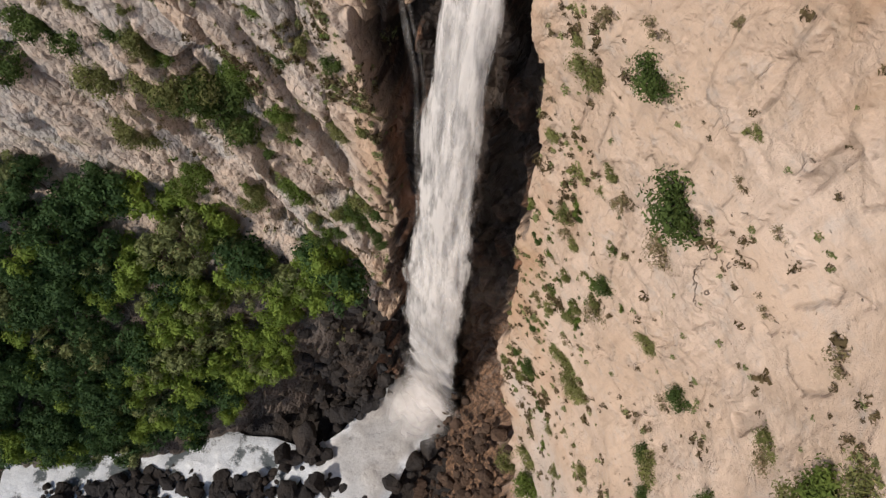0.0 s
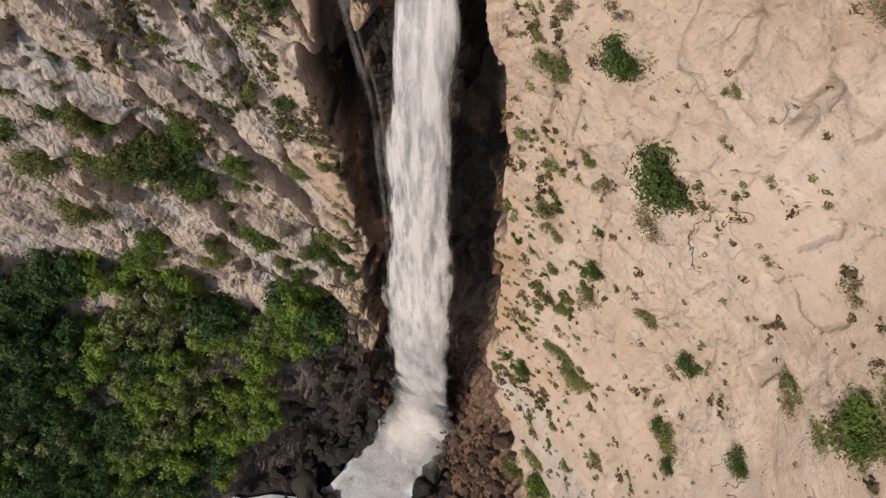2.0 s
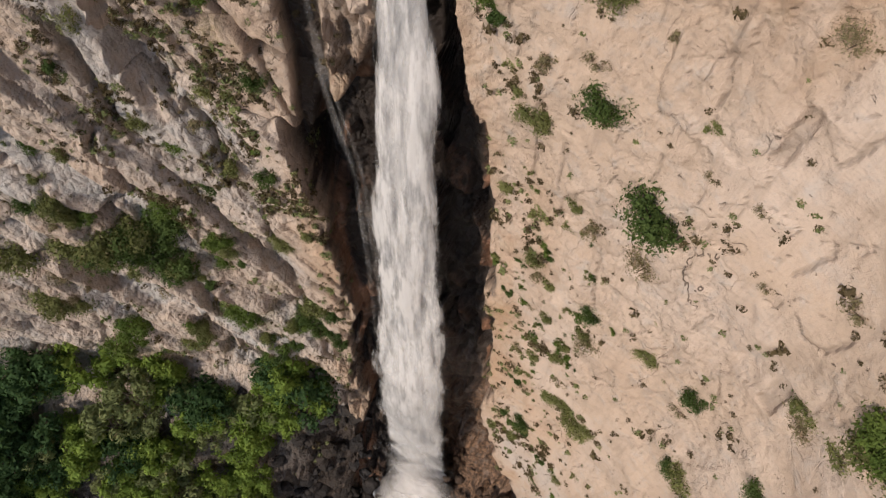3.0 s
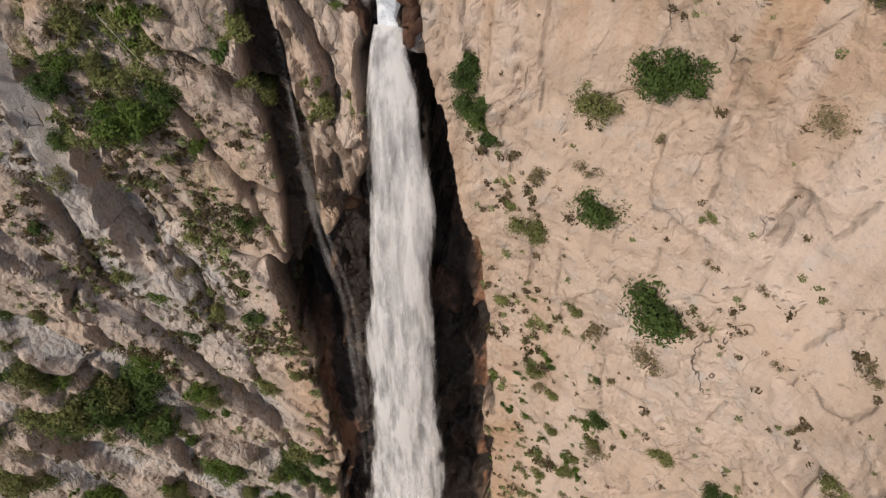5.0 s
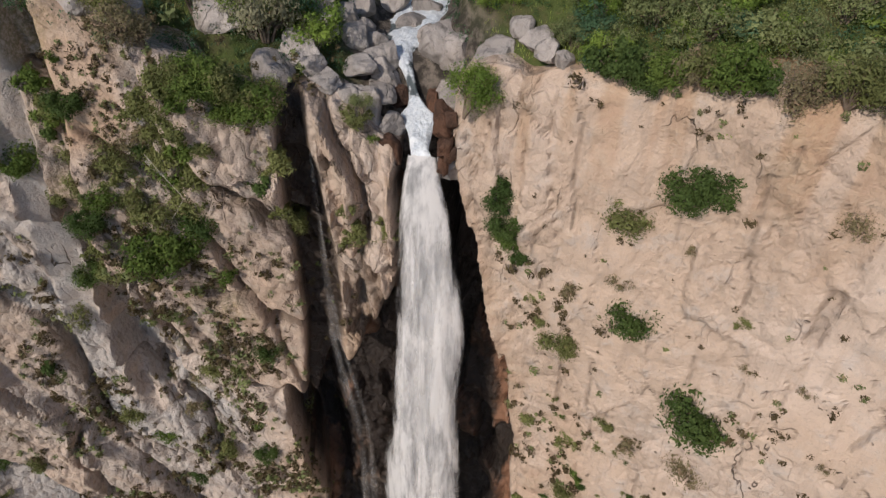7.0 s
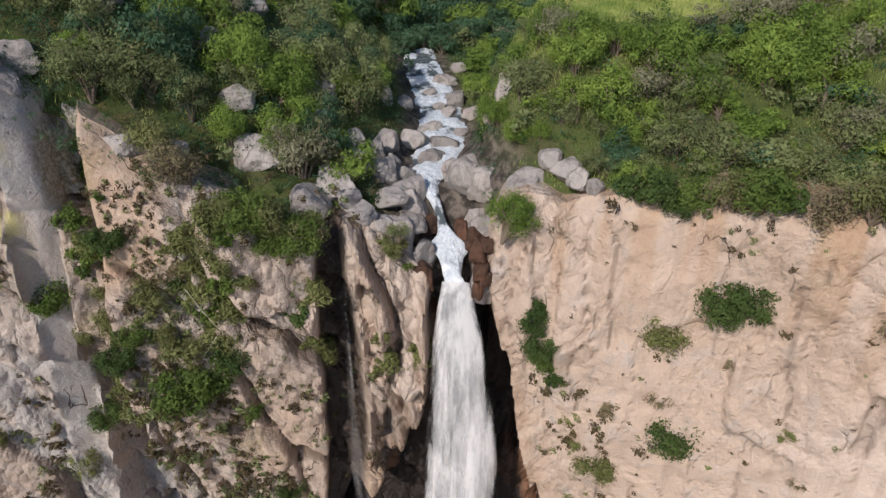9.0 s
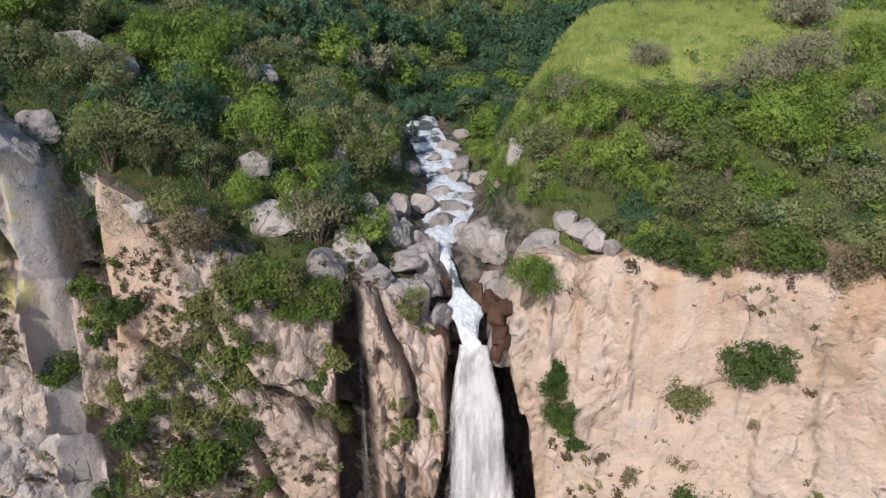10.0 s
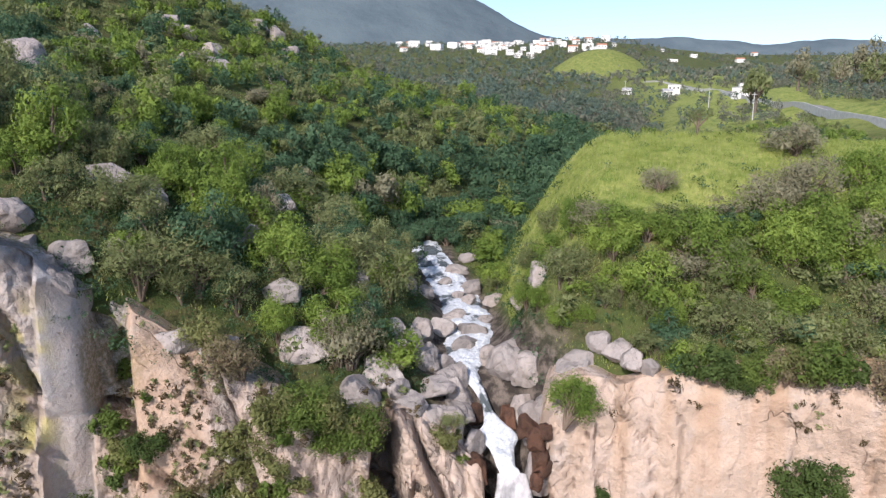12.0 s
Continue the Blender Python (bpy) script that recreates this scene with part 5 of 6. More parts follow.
def plant_singles():
    """Single plants that stand out: a pale spreading shrub and a thin tree on the mound, and tall open trees beside the far road."""
    pale = shrub_kind("shrub", 3, 140, 26, 2600, 0.036, " spreading on the grassy mound", "shrub", 0.7, 0.4)
    pale.matrix_basis = pose(5.2, 46.0, float(top_z(5.2, 46.0)), 0, 0, 40) @ Matrix.Diagonal((3.6, 3.0, 2.6, 1))
    wide = shrub_kind("shrub", 2, 141, 30, 3200, 0.036, " spreading over the brink", "shrub", 0.5, 0.5)
    wide.matrix_basis = pose(-40.0, 31.0, float(top_z(-40.0, 31.0)) - 0.2, 0, 0, 10) @ Matrix.Diagonal((3.6, 2.4, 2.2, 1))
    thin = tree_kind(2, 142, 9, 500, 0.06, " standing alone on the mound")
    thin.matrix_basis = pose(-0.5, 52.0, float(top_z(-0.5, 52.0)), 0, 0, 0) @ Matrix.Diagonal((1.5, 1.5, 1.7, 1))
    first = shrub_kind("shrub", 1, 143, 22, 2200, 0.042, " leaning over the head of the stream", "shrub", 0.9, 0.5)
    bank = Planter([first], "shrubs at the head of the stream")
    for x, y, r in ((-26.6, 60.6, 2.2), (-22.4, 61.2, 2.0), (-24.6, 62.6, 2.4), (-27.6, 63.4, 2.4), (-22.0, 64.6, 2.2), (-20.0, 64.4, 2.8), (-17.6, 68.0, 3.0), (-14.6, 72.0, 3.1), (-22.0, 70.0, 3.1), (-18.6, 75.0, 3.3), (-12.2, 79.0, 3.3), (-16.4, 62.6, 2.2), (-25.0, 68.4, 2.9), (-14.0, 66.0, 2.2), (-10.6, 75.0, 2.8)):
        bank.set(0, x, y, float(top_z(x, y)) - 0.2, r, 47 * x, (0, 0), 1.1)
    kinds = [shrub_kind("shrub", k, 150 + i, lobes, n, leaf, where, "shrub", flat, 0.5) for i, (k, lobes, n, leaf, where, flat) in enumerate((
        (0, 34, 5200, 0.027, " in the thicket above the cliff", 0.9), (0, 40, 5600, 0.025, " in the thicket above the cliff", 0.8), (2, 36, 4800, 0.025, " hanging over the brink", 0.8), (2, 30, 4600, 0.027, " in the thicket above the cliff", 1.0), (3, 40, 4200, 0.024, " on the grassy mound", 0.8)))]
    thicket = Planter(kinds, "shrubs of the thicket above the cliff")
    for x, y, r, k, tall in THICKET:
        thicket.set(k, x, y, float(top_z(x, y)) - 0.3, 1.15 * r, 53 * x + 31 * y, (4 * math.sin(7 * x), 4 * math.cos(5 * y)), 1.3 * tall)
    for x, y, z, r, k in ((-15.7, 27.3, 144.5, 2.1, 1), (-22.2, 28.6, 142.6, 0.95, 2), (-27.4, 27.2, 143.2, 1.5, 0), (-31.6, 26.4, 144.2, 1.4, 3)):
        thicket.set(k, x, y, z - 0.5 * r, 1.15 * r, 40 * x, (18, 0), 1.0)
    rng = random.Random(43)
    sow = Planter([tree_kind(k, 144 + k, 12, 420, 0.085, " beside the far road") for k in (2, 3)], "tall trees by the road")
    for _ in range(26):
        head, dist = radians(rng.uniform(22.5, 34)), rng.uniform(250, 420)
        x, y = -22 + dist * math.sin(head), -9 + dist * math.cos(head)
        if road_distance(x, y) > 10:
            sow.set(rng.randrange(2), x, y, float(top_z(x, y)) - 0.3, rng.uniform(4.0, 7.0), rng.uniform(0, 360), (0, 0), rng.uniform(1.5, 2.0))


plant_singles()


# ---------------------------------------------------------------- boulders
def boulder_mesh(name, seed, material, level=4, jag=0.16):
    """A worn block about one metre in radius, with broken facets."""
    rng = np.random.default_rng(seed)
    bm = bmesh.new()
    bmesh.ops.create_icosphere(bm, subdivisions=level, radius=1.0)
    p = np.array([v.co[:] for v in bm.verts])
    n = p / np.linalg.norm(p, axis=1, keepdims=True)
    r = 0.95 * (np.abs(n) ** 5).sum(1) ** -0.2
    for _ in range(8):
        w = rng.normal(0, 1, 3)
        w /= np.linalg.norm(w)
        cut = rng.uniform(0.55, 0.88)
        r = np.minimum(r, cut / np.maximum(n @ w, 0.05) + 0.02)
    r = np.minimum(r, 1.3)
    r = r * (1.15 + 0.8 * jag * fractal(n[:, 0] * 1.6 + seed, n[:, 1] * 1.6, n[:, 2] * 1.6, 4, seed) + 0.04 * fractal(n[:, 0] * 7, n[:, 1] * 7, n[:, 2] * 7, 3, seed + 4))
    for v, c in zip(bm.verts, n * r[:, None]):
        v.co = c
    me = bpy.data.meshes.new(name)
    bm.to_mesh(me)
    bm.free()
    me.polygons.foreach_set("use_smooth", [True] * len(me.polygons))
    me.set_sharp_from_angle(angle=radians(32))
    me.materials.append(material)
    return me


BLOCKS = [boulder_mesh("boulder", 300 + k, BOULDER, 4, 0.26) for k in range(8)]
RIVER_BLOCKS = [boulder_mesh("river_rock", 330 + k, WET_ROCK, 3 if k < 3 else 2, 0.42) for k in range(6)]


BROWN_BLOCKS = [boulder_mesh("bank_rock", 350 + k, BROWN_RUBBLE, 2, 0.3) for k in range(3)]


def set_rock(name, mesh, x, y, z, sx, sy, sz, turn, tilt, label, group):
    ob = new(name, mesh)
    ob.matrix_basis = pose(x, y, z, tilt, 0.6 * tilt, turn) @ Matrix.Diagonal((sx, sy, sz, 1))
    return tagged(ob, label, "rock", group)


# about the lip of the fall: x, y, sizes across, deep and high, lift over the ground
LIP_ROCKS = [(-18.6, 35.2, 1.35, 1.2, 1.25, 0.5), (-17.2, 33.9, 0.95, 0.9, 1.1, 0.4), (-16.0, 31.4, 0.95, 0.8, 0.7, 0.5), (-14.5, 31.6, 1.1, 0.8, 0.7, 0.5), (-13.2, 31.5, 0.7, 0.7, 0.6, 0.5), (-12.2, 30.6, 0.9, 0.8, 0.6, 0.35), (-11.5, 29.5, 0.7, 0.7, 0.6, 0.3), (-10.7, 29.0, 0.6, 0.6, 0.45, 0.25), (-23.3, 32.6, 1.3, 0.9, 0.5, 0.7), (-24.0, 34.4, 0.9, 0.8, 0.8, 0.4), (-22.9, 35.9, 0.8, 0.8, 0.9, 0.4), (-23.9, 36.4, 0.7, 0.8, 0.8, 0.4), (-25.1, 36.2, 0.9, 0.7, 0.8, 0.4), (-21.9, 33.4, 0.9, 0.9, 1.1, 0.4), (-24.9, 30.3, 1.1, 0.8, 0.35, 0.8), (-22.6, 30.4, 0.9, 1.0, 1.4, 0.2)]
LIP_MORE = [(-22.0, 34.6, 0.9, 0.8, 0.8, 0.3), (-21.9, 32.0, 1.2, 0.9, 0.6, 0.5), (-19.5, 37.4, 1.1, 0.9, 0.7, 0.2), (-17.6, 33.2, 0.9, 0.9, 1.3, 0.3), (-22.4, 34.2, 0.9, 0.8, 0.7, 0.5), (-23.6, 30.0, 0.8, 0.9, 1.1, 0.3), (-25.9, 31.0, 0.9, 0.8, 0.6, 0.5), (-14.6, 31.6, 1.0, 0.9, 0.9, 0.3), (-24.6, 38.4, 1.0, 0.9, 0.8, 0.3), (-26.6, 35.0, 1.1, 0.9, 0.8, 0.3), (-17.1, 31.6, 0.9, 1.2, 1.4, 0.4), (-16.7, 29.6, 0.8, 1.0, 1.5, -0.6), (-20.9, 30.8, 0.7, 1.0, 1.0, 0.1), (-26.6, 31.5, 1.3, 1.2, 1.2, 0.2), (-27.8, 29.6, 1.2, 1.2, 1.5, -0.4), (-25.9, 33.4, 1.0, 0.9, 0.8, 0.3), (-30.9, 31.2, 1.9, 1.2, 1.0, 0.2), (-29.3, 40.2, 1.3, 1.0, 0.8, 0.3), (-25.6, 45.0, 0.9, 0.8, 0.7, 0.3), (-16.0, 37.8, 1.3, 1.0, 0.9, 0.3), (-17.0, 40.2, 0.9, 0.8, 0.6, 0.2)]
STREAM_ROCKS = [(-20.9, 41.6, 1.15, 0.9, 0.7, 0.25), (-21.6, 39.2, 0.6, 0.5, 0.45, 0.2), (-21.0, 54.0, 1.1, 1.0, 0.8, 0.3), (-22.2, 44.4, 0.8, 0.6, 0.45, 0.2), (-20.2, 47.6, 0.7, 0.6, 0.45, 0.2), (-20.6, 39.4, 0.95, 0.8, 0.6, 0.2), (-22.8, 51.6, 0.6, 0.6, 0.4, 0.2), (-19.0, 43.8, 0.7, 0.7, 0.5, 0.2), (-23.4, 41.2, 0.8, 0.8, 0.6, 0.2), (-19.6, 50.0, 0.9, 0.9, 0.7, 0.2), (-24.2, 47.2, 0.9, 0.8, 0.7, 0.2), (-22.0, 48.6, 0.6, 0.5, 0.4, 0.2), (-18.4, 46.6, 0.9, 0.8, 0.7, 0.2), (-20.4, 57.0, 0.8, 0.7, 0.6, 0.2)]
HILL_ROCKS = [(-46.5, 28.4, 1.2, 1.1, 0.9, -0.5), (-44.0, 29.2, 1.3, 1.1, 0.9, -0.4), (-42.0, 30.8, 1.2, 1.1, 0.8, -0.2), (-37.8, 27.6, 1.3, 0.9, 0.8, 0.3), (-35.9, 28.6, 1.0, 0.9, 0.8, 0.3), (-43.9, 26.6, 1.1, 1.0, 1.2, 0.3), (-45.4, 27.0, 1.3, 1.2, 1.0, 0.2), (-45.2, 36.6, 1.5, 1.2, 1.1, 0.1), (-42.6, 36.8, 1.5, 1.2, 1.0, 0.3), (-47.6, 29.2, 1.8, 1.4, 1.0, 0.2), (-59.6, 147.0, 2.6, 2.0, 3.0, 1.5), (-64.0, 148.5, 3.0, 2.0, 2.6, 1.4), (-55.5, 139.0, 2.4, 2.0, 2.2, 1.3), (-69.5, 111.0, 2.6, 2.0, 2.2, 1.4), (-66.5, 112.5, 1.8, 1.6, 1.6, 1.3), (-73.8, 93.0, 2.2, 1.8, 1.6, 1.3), (-61.1, 97.6, 2.2, 1.8, 1.4, 1.3), (-61.0, 55.0, 1.6, 1.4, 2.0, 1.2), (-58.6, 98.6, 1.6, 1.6, 1.5, 1.3), (-36.0, 46.5, 1.4, 1.1, 1.0, 0.4), (-45.0, 45.0, 1.7, 1.3, 1.0, 0.4), (-32.2, 37.2, 1.5, 1.0, 0.9, 0.4), (-28.6, 34.6, 1.2, 0.9, 0.8, 0.4), (-56.2, 96.6, 2.2, 1.8, 2.0, 1.2), (-47.8, 95.9, 1.6, 1.4, 1.4, 1.0), (-62.0, 110.0, 2.6, 2.0, 2.2, 1.2), (-33.2, 33.4, 1.2, 1.0, 0.7, 0.3), (-36.5, 38.0, 1.3, 1.1, 0.8, 0.3), (-31.6, 44.0, 1.1, 0.9, 0.8, 0.4), (-4.3, 27.6, 0.9, 0.7, 0.6, 0.3)]


def set_rocks():
    rng = random.Random(61)
    for rows, name, label, group in ((LIP_ROCKS, "boulder", "rounded grey boulder at the lip of the waterfall", "boulders at the lip"), (LIP_MORE, "boulder", "grey weathered boulder beside the stream", "boulders beside the stream"), (STREAM_ROCKS, "stream_rock", "grey rock parting the white stream", "rocks in the stream"), (HILL_ROCKS, "outcrop", "weathered grey brown rock outcrop among the scrub", "outcrops on the hillside")):
        spots = np.array(rows)
        heights = top_z(spots[:, 0], spots[:, 1])
        for (x, y, a, b, c, lift), z in zip(rows, heights):
            if y > 90:
                a, b, c, lift = 0.8 * a, 0.8 * b, 0.75 * c, 0.6 * lift
            if name == "stream_rock":
                k = rng.uniform(0.65, 1.2)
                a, b, c, x = k * a, k * b, 0.9 * k * c, x + rng.uniform(-0.8, 0.8)
            set_rock(name, rng.choice(BLOCKS), x, y, z + lift, a, b, c, rng.uniform(0, 360), rng.uniform(-14, 14), label, group)


set_rocks()


def set_wet_blocks():
    """Brown wet blocks that wall in the chute, and dark ones on its other side: x, y, height, sizes."""
    rng = random.Random(63)
    blocks = [boulder_mesh("wet_block", 340 + k, WET_BROWN, 4, 0.42) for k in range(3)]
    for x, y, z, a, b, c in ((-17.3, 28.7, 141.5, 0.5, 0.6, 0.7), (-17.1, 28.4, 140.3, 0.45, 0.6, 0.7), (-17.3, 28.3, 139.0, 0.35, 0.5, 0.7), (-17.5, 30.4, 141.4, 0.45, 0.7, 0.7), (-16.7, 28.4, 142.0, 0.4, 0.5, 0.6), (-16.7, 28.3, 139.8, 0.35, 0.5, 0.6), (-20.8, 29.7, 139.0, 0.6, 0.9, 1.2), (-20.9, 32.8, 141.0, 0.45, 1.0, 0.9), (-18.5, 32.5, 140.8, 0.4, 0.9, 1.0)):
        set_rock("wet_block", blocks[rng.randrange(3)], x, y, z, a, b, c, rng.uniform(0, 360), rng.uniform(-12, 12), "dark brown wet rock walling in the chute", "wet rocks at the chute")


set_wet_blocks()


def set_river_rocks():
    """Dark blocks in the foam below the fall."""
    rng = random.Random(71)
    fixed = [(-30.1, 12.5, 2.4), (-34.1, 7.8, 1.5), (-30.6, 9.0, 1.3), (-28.2, -8.4, 2.3), (-36.3, -3.1, 2.6), (-38.7, -8.1, 1.8)]
    rows = [(x, y, r, 0.2) for x, y, r in fixed]
    while len(rows) < 60:
        t, a = rng.uniform(0.02, 0.5), rng.choice((-1, 1)) * rng.uniform(0.8, 1.5)
        x, y = [float(c) for c in river_mid(np.array(t))]
        rows.append((x + a * 8.5, y + a * 8.5 * (0.4 if t > 0.25 else 0.0), rng.choice((0.5, 0.7, 0.9, 1.3, 1.8)), t))
    while len(rows) < 280:
        t, a = rng.uniform(0.38, 0.86), rng.uniform(-1.1, 1.1)
        x, y = [float(c) for c in river_mid(np.array(t))]
        rows.append((x + a * 8 + rng.uniform(-2, 2), y + a * 10 + rng.uniform(-2, 2), rng.choice((0.45, 0.55, 0.7, 0.9, 1.1, 1.4, 1.9)), t))
    for x, y, r, t in rows:
        z = float(along(t, [0, 0.2, 0.35, 0.6, 1], [0.6, 0.2, -2, -7, -12]))
        set_rock("river_rock", rng.choice(RIVER_BLOCKS), x, y, z + 0.15, r * rng.uniform(0.8, 1.3), r, r * rng.uniform(0.6, 0.9), rng.uniform(0, 360), rng.uniform(-20, 20), "dark wet rock standing in the foaming river", "rocks in the river")


set_river_rocks()


def set_foot_rocks():
    """Broken wet rock about the foot of the fall, on the dark slope."""
    rng = random.Random(73)
    for _ in range(150):
        x = rng.choice((rng.uniform(-40, -27), rng.uniform(-14, 6)))
        q = rng.uniform(0.1, 1.0)
        z = float(foot_z(x)) * (1 - q)
        y = float(rim_y(x)) - float(reach(x)) * q**0.8
        r = rng.uniform(0.4, 1.5) * (1.0 if x < -20 else 0.6)
        set_rock("slope_rock", rng.choice(RIVER_BLOCKS if x < -20 else BROWN_BLOCKS), x, y, z, r * 1.2, r, r, rng.uniform(0, 360), rng.uniform(-25, 25), "dark broken rock on the wet slope", "rocks on the wet slope")


set_foot_rocks()


def set_bank_rocks():
    """Scree on both banks of the plunge pool."""
    rng = random.Random(77)
    for k in range(260):
        x, y = (rng.uniform(-48, -29), rng.uniform(-6, 19)) if k % 5 else (rng.uniform(-11, 4), rng.uniform(2, 22))
        q = min(1.0, max(0.0, (float(rim_y(x)) - y) / float(reach(x)))) ** 1.25
        z = float(foot_z(x)) * (1 - q) + (float(bottom_z(x)) - 1.5) * q
        r = rng.choice((0.35, 0.5, 0.6, 0.8, 1.1, 1.5))
        set_rock("bank_rock", rng.choice(RIVER_BLOCKS if k % 5 else BROWN_BLOCKS), x, y, z + 0.1, r * rng.uniform(0.8, 1.4), r, r * rng.uniform(0.6, 1.0), rng.uniform(0, 360), rng.uniform(-25, 25), "dark broken rock on the bank of the plunge pool", "rocks on the bank")


set_bank_rocks()


def dead_branch():
    thing = tagged(new("dead_branch"), "bleached bare branch hanging on the cliff", "branch")
    places, out = wall_places([-34.2, -33.4, -32.6, -33.7], [140.8, 139.3, 137.9, 136.2])
    p = places - out * 0.5
    p[:, 1] = p[:, 1].min() - 0.2
    part("limb", mesh_from("limb", *tube(p[:3], [0.02, 0.018, 0.014], 6), PALE_WOOD), thing)
    part("twig", mesh_from("twig", *tube(p[2:], [0.014, 0.008], 5), PALE_WOOD), thing)


def plain_material(name, a, b, rough=0.8, scale=4.0):
    m = Nodes(name)
    g = m.noise(scale, 5, 0.65)
    return m.finish(m.surface(m.mix(m.span(g, 0.35, 0.65), a, b), rough, m.bump(g, 0.4, 0.05)))


PALE_WOOD = plain_material("bleached wood", (0.42, 0.37, 0.31), (0.56, 0.52, 0.46))
dead_branch()


# ---------------------------------------------------------------- far things
ASPHALT = plain_material("worn grey asphalt", (0.16, 0.16, 0.16), (0.24, 0.235, 0.23), 0.85, 0.6)
WHITEWASH = plain_material("whitewashed wall", (0.70, 0.69, 0.66), (0.82, 0.81, 0.79), 0.85, 0.5)
TERRACOTTA = plain_material("terracotta roof", (0.36, 0.17, 0.10), (0.46, 0.25, 0.16), 0.85, 0.8)
GREY_ROOF = plain_material("grey roof", (0.30, 0.30, 0.31), (0.42, 0.42, 0.43), 0.8, 0.8)
DARK_PANE = plain_material("dark window pane", (0.03, 0.035, 0.04), (0.05, 0.055, 0.06), 0.2)
CONCRETE = plain_material("pale concrete", (0.48, 0.47, 0.45), (0.60, 0.59, 0.57), 0.85, 0.9)


def build_road():
    pts = np.array(ROAD, float)
    run = np.concatenate([[0], np.cumsum(np.hypot(*np.diff(pts, axis=0).T))])
    s = np.linspace(0, run[-1], 160)
    x, y = along(s, run, pts[:, 0]), along(s, run, pts[:, 1])
    dx, dy = np.gradient(x), np.gradient(y)
    n = np.hypot(dx, dy)
    z = np.convolve(np.pad(ground_z(x, y), 6, "edge"), np.ones(13) / 13, "valid") + 0.7
    for name, a, b, up, mat, label in (("road", -2.3, 2.3, 0.0, ASPHALT, "grey asphalt road crossing the far plain"), ("road_barrier", -3.0, -2.7, 0.8, CONCRETE, "pale low barrier along the road")):
        rows = []
        for off, lift in ((a, up - 2.5), (a, up), (b, up), (b, up - 2.5)):
            rows.append(np.stack([x - dy / n * off * -1, y + dx / n * off * -1, z + lift], 1))
        me = mesh_from(name, np.concatenate(rows), grid_faces(4, len(s)), mat, False)
        tagged(new(name, me), label, "road" if name == "road" else "barrier", kind="structure")


build_road()


def box(x0, x1, y0, y1, z0, z1):
    v = [(x, y, z) for z in (z0, z1) for y in (y0, y1) for x in (x0, x1)]
    return v, [(0, 2, 3, 1), (4, 5, 7, 6), (0, 1, 5, 4), (1, 3, 7, 5), (3, 2, 6, 7), (2, 0, 4, 6)]


def house_kind(w, d, h, pitched, roof, label):
    thing = tagged(new("house"), label, "house")
    part("wall", mesh_from("wall", *box(-w, w, -d, d, -3, h), WHITEWASH, False), thing)
    if pitched:
        v = [(-w - 0.4, -d - 0.4, h), (w + 0.4, -d - 0.4, h), (w + 0.4, d + 0.4, h), (-w - 0.4, d + 0.4, h), (-w - 0.4, 0, h + 0.5 * d), (w + 0.4, 0, h + 0.5 * d)]
        part("roof", mesh_from("roof", v, [(0, 1, 5, 4), (2, 3, 4, 5), (0, 4, 3), (1, 2, 5), (0, 3, 2, 1)], roof, False), thing)
    else:
        part("roof", mesh_from("roof", *box(-w - 0.2, w + 0.2, -d - 0.2, d + 0.2, h + 0.01, h + 0.5), roof, False), thing)
    for i in range(3):
        cx = -w + (i + 0.5) * 2 * w / 3
        low, high = h * 0.45, h * 0.45 + 1.4
        bars = [box(cx - 0.8, cx - 0.7, -d - 0.1, -d + 0.1, low, high), box(cx + 0.7, cx + 0.8, -d - 0.1, -d + 0.1, low, high), box(cx - 0.8, cx + 0.8, -d - 0.1, -d + 0.1, low - 0.1, low), box(cx - 0.8, cx + 0.8, -d - 0.1, -d + 0.1, high, high + 0.1)]
        window = part("window", mesh_from("window", *joined(bars), CONCRETE, False), thing)
        part("pane", mesh_from("pane", *box(cx - 0.7, cx + 0.7, -d - 0.05, -d + 0.08, low, high), DARK_PANE, False), window, "dark window pane")
    return thing


def build_town():
    rng = random.Random(81)
    kinds = [house_kind(5, 4, 6, False, GREY_ROOF, "white flat-roofed house in the far town"), house_kind(7, 5, 5, True, TERRACOTTA, "white house with a terracotta roof in the far town"), house_kind(9, 6, 8, False, WHITEWASH, "white two-storey house in the far town"), house_kind(4, 4, 4, True, GREY_ROOF, "small white house with a grey roof in the far town")]
    sow = Planter(kinds, "houses of the far town")
    spots = []
    while len(spots) < 120:
        head = rng.choices((rng.uniform(-4, 0), rng.uniform(0.5, 4.5), rng.uniform(4.5, 8.5), rng.uniform(8.5, 14), rng.uniform(15, 24)), (1.2, 5, 4, 2.5, 2))[0]
        spots.append((head, rng.uniform(950, 1650)))
    for head, dist in spots:
        x, y = -22 + dist * math.sin(radians(head)), -9 + dist * math.cos(radians(head))
        z = float(ground_z(x, y))
        sow.set(rng.choice((0, 0, 2, 2, 3, 3, 1)), x, y, z + 1.8, rng.uniform(0.6, 1.0), rng.uniform(-25, 25))
    for x, y, k in ((114, 312, 0), (122, 330, 3), (106, 395, 3), (118, 420, 0), (132, 350, 0), (92, 430, 3)):
        sow.set(k, x, y, float(ground_z(x, y)) + 0.5, 0.7, rng.uniform(-25, 25))


build_town()


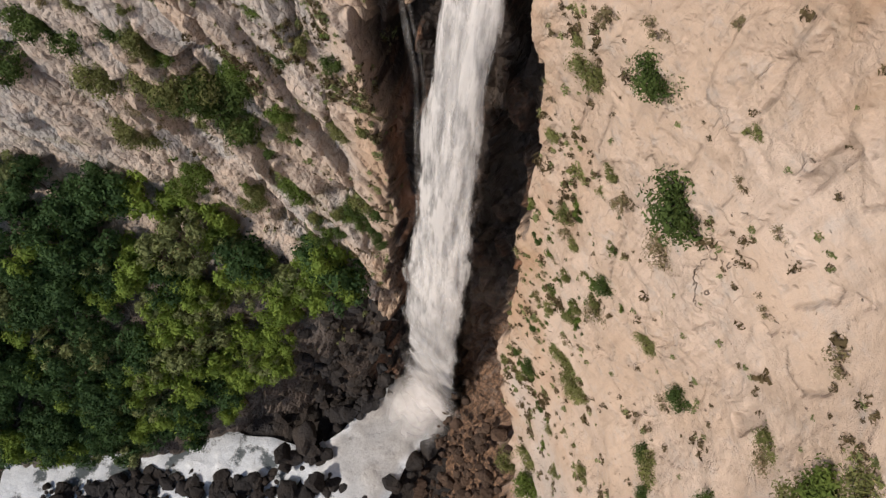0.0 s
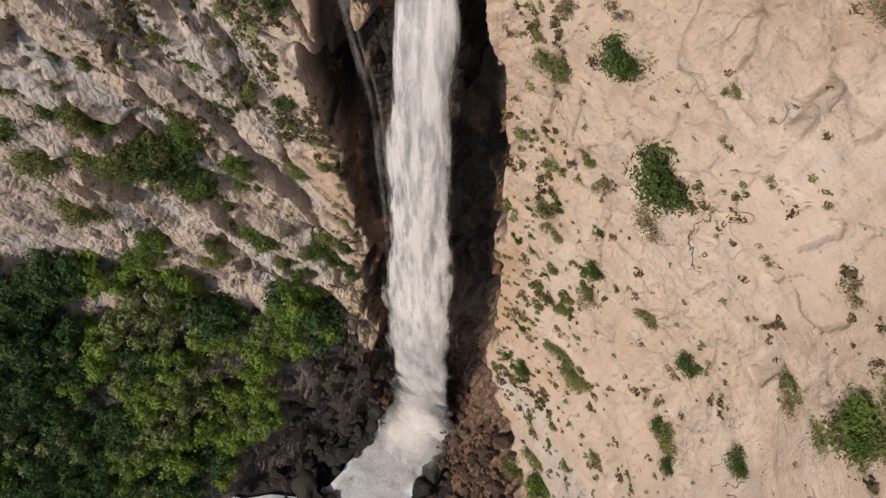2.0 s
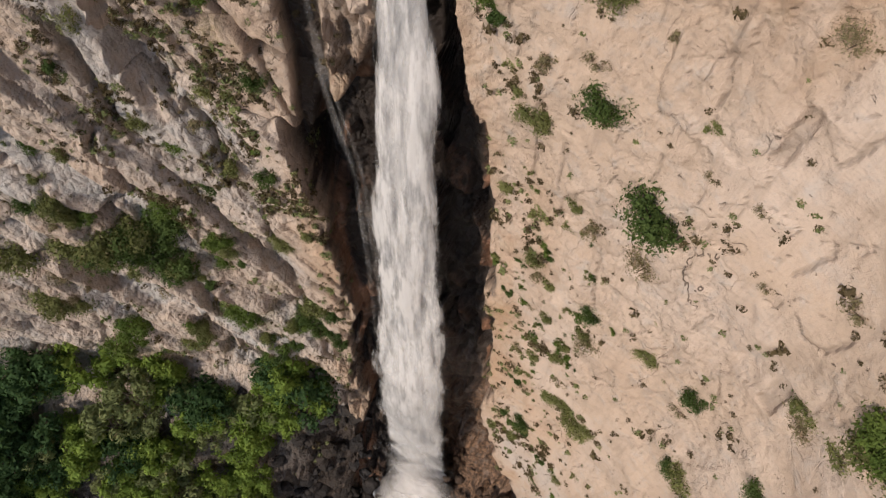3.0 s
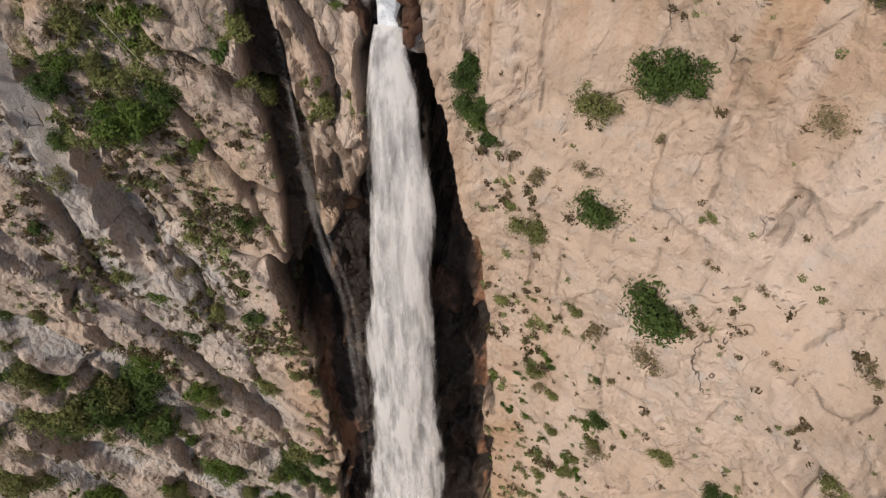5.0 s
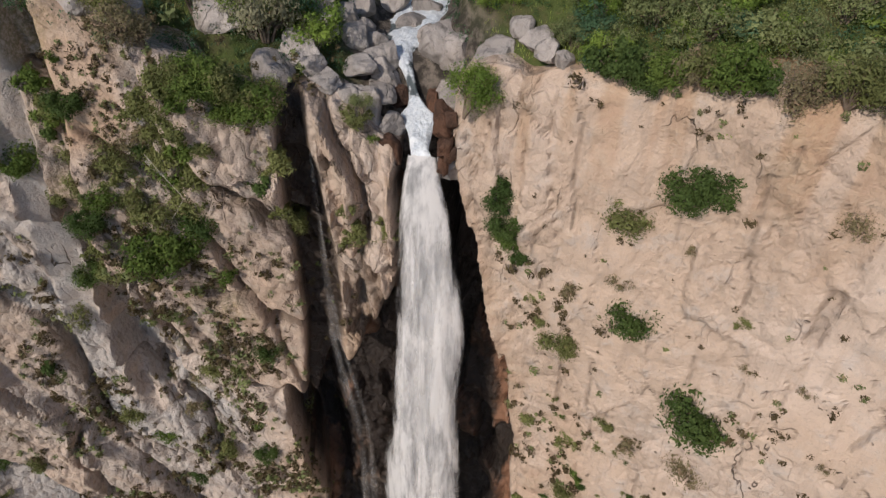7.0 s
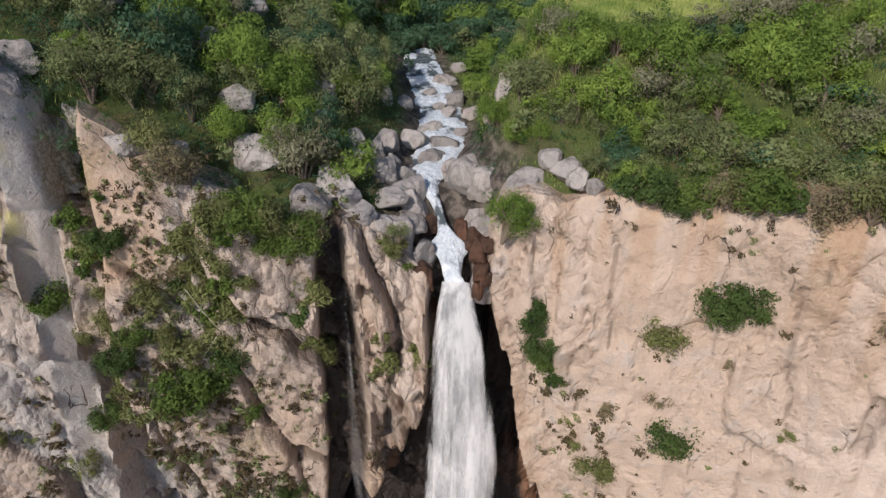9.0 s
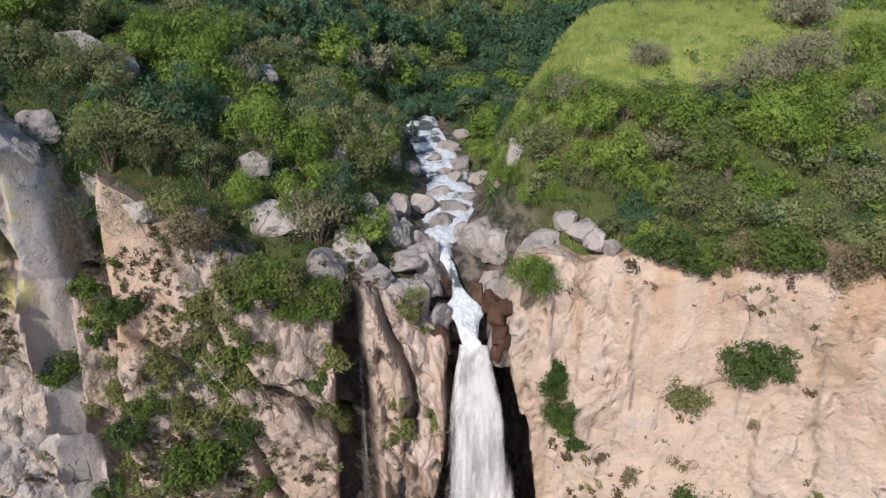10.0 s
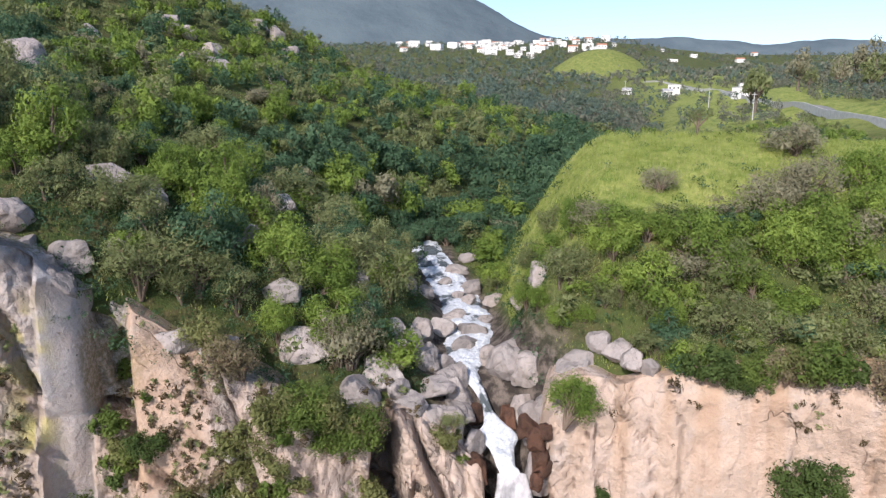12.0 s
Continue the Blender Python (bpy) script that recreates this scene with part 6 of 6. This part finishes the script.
def build_poles():
    first = tagged(new("utility_pole"), "slender pale utility pole beside the road", "pole", "poles along the road")
    part("shaft", mesh_from("shaft", *tube([(0, 0, -1), (0, 0, 9)], [0.16, 0.11], 6), CONCRETE), first)
    arm = part("crossarm", mesh_from("crossarm", *box(-1.0, 1.0, -0.08, 0.08, 8.3, 8.45), CONCRETE, False), first)
    for x in (-0.85, 0.0, 0.85):
        part("insulator", mesh_from("insulator", *tube([(x, 0, 8.45), (x, 0, 8.55), (x, 0, 8.7)], [0.07, 0.09, 0.05], 6), DARK_PANE), arm, "small dark insulator")
    for k, (x, y) in enumerate(((88, 336), (80, 262), (70, 200), (88, 420))):
        m = pose(x, y, float(ground_z(x, y)) + 0.5, 0, 0, 20)
        if k == 0:
            first.matrix_basis = m
        else:
            copy_thing(first, m)


build_poles()


def build_ridges():
    """The mountains behind the town."""
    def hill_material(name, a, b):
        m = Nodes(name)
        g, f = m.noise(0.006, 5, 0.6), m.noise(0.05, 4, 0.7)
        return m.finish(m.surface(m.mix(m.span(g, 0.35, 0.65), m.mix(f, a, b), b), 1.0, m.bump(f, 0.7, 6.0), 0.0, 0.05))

    # the haze of distance is put into this colour as blue
    blue = hill_material("wooded mountain side in haze blue", (0.065, 0.09, 0.11), (0.12, 0.155, 0.17))
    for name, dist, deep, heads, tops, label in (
        ("mountain", 2300, 900, [-30, -18, -10, -4, 2, 5.1, 8.5, 12, 16, 20], [0.10, 0.19, 0.20, 0.185, 0.145, 0.122, 0.098, 0.085, 0.07, 0.05], "wooded mountain behind the town, tinted blue with haze"),
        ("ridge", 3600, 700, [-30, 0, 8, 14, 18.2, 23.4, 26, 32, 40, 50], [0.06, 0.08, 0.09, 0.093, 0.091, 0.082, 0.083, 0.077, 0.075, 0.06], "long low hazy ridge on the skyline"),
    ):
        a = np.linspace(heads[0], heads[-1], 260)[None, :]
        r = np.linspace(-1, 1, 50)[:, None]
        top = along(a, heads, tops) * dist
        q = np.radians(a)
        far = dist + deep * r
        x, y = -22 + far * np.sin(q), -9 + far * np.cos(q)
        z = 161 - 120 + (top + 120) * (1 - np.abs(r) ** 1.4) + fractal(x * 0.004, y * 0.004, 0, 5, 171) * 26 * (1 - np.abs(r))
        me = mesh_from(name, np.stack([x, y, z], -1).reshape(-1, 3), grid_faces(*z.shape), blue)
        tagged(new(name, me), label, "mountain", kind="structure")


build_ridges()


def build_hill():
    """The bare pale hill before the town."""
    r, t = np.linspace(0, 1, 26)[:, None], np.linspace(0, 2 * math.pi, 73)[None, :]
    x, y = 134 + 110 * r * np.cos(t), 700 + 85 * r * np.sin(t)
    z = 168 + 50 * (0.5 + 0.5 * np.cos(math.pi * r)) + 1.5 * fractal(x * 0.03, y * 0.03, 0, 4, 175) * (1 - r)
    me = mesh_from("hill", np.stack([x, y, z], -1).reshape(-1, 3), grid_faces(*x.shape), SOIL, True, {"meadow": np.full(x.size, 0.45), "stone": np.zeros(x.size)})
    tagged(new("hill", me), "low bare hill with pale dry grass before the town", "hill", kind="structure")


build_hill()
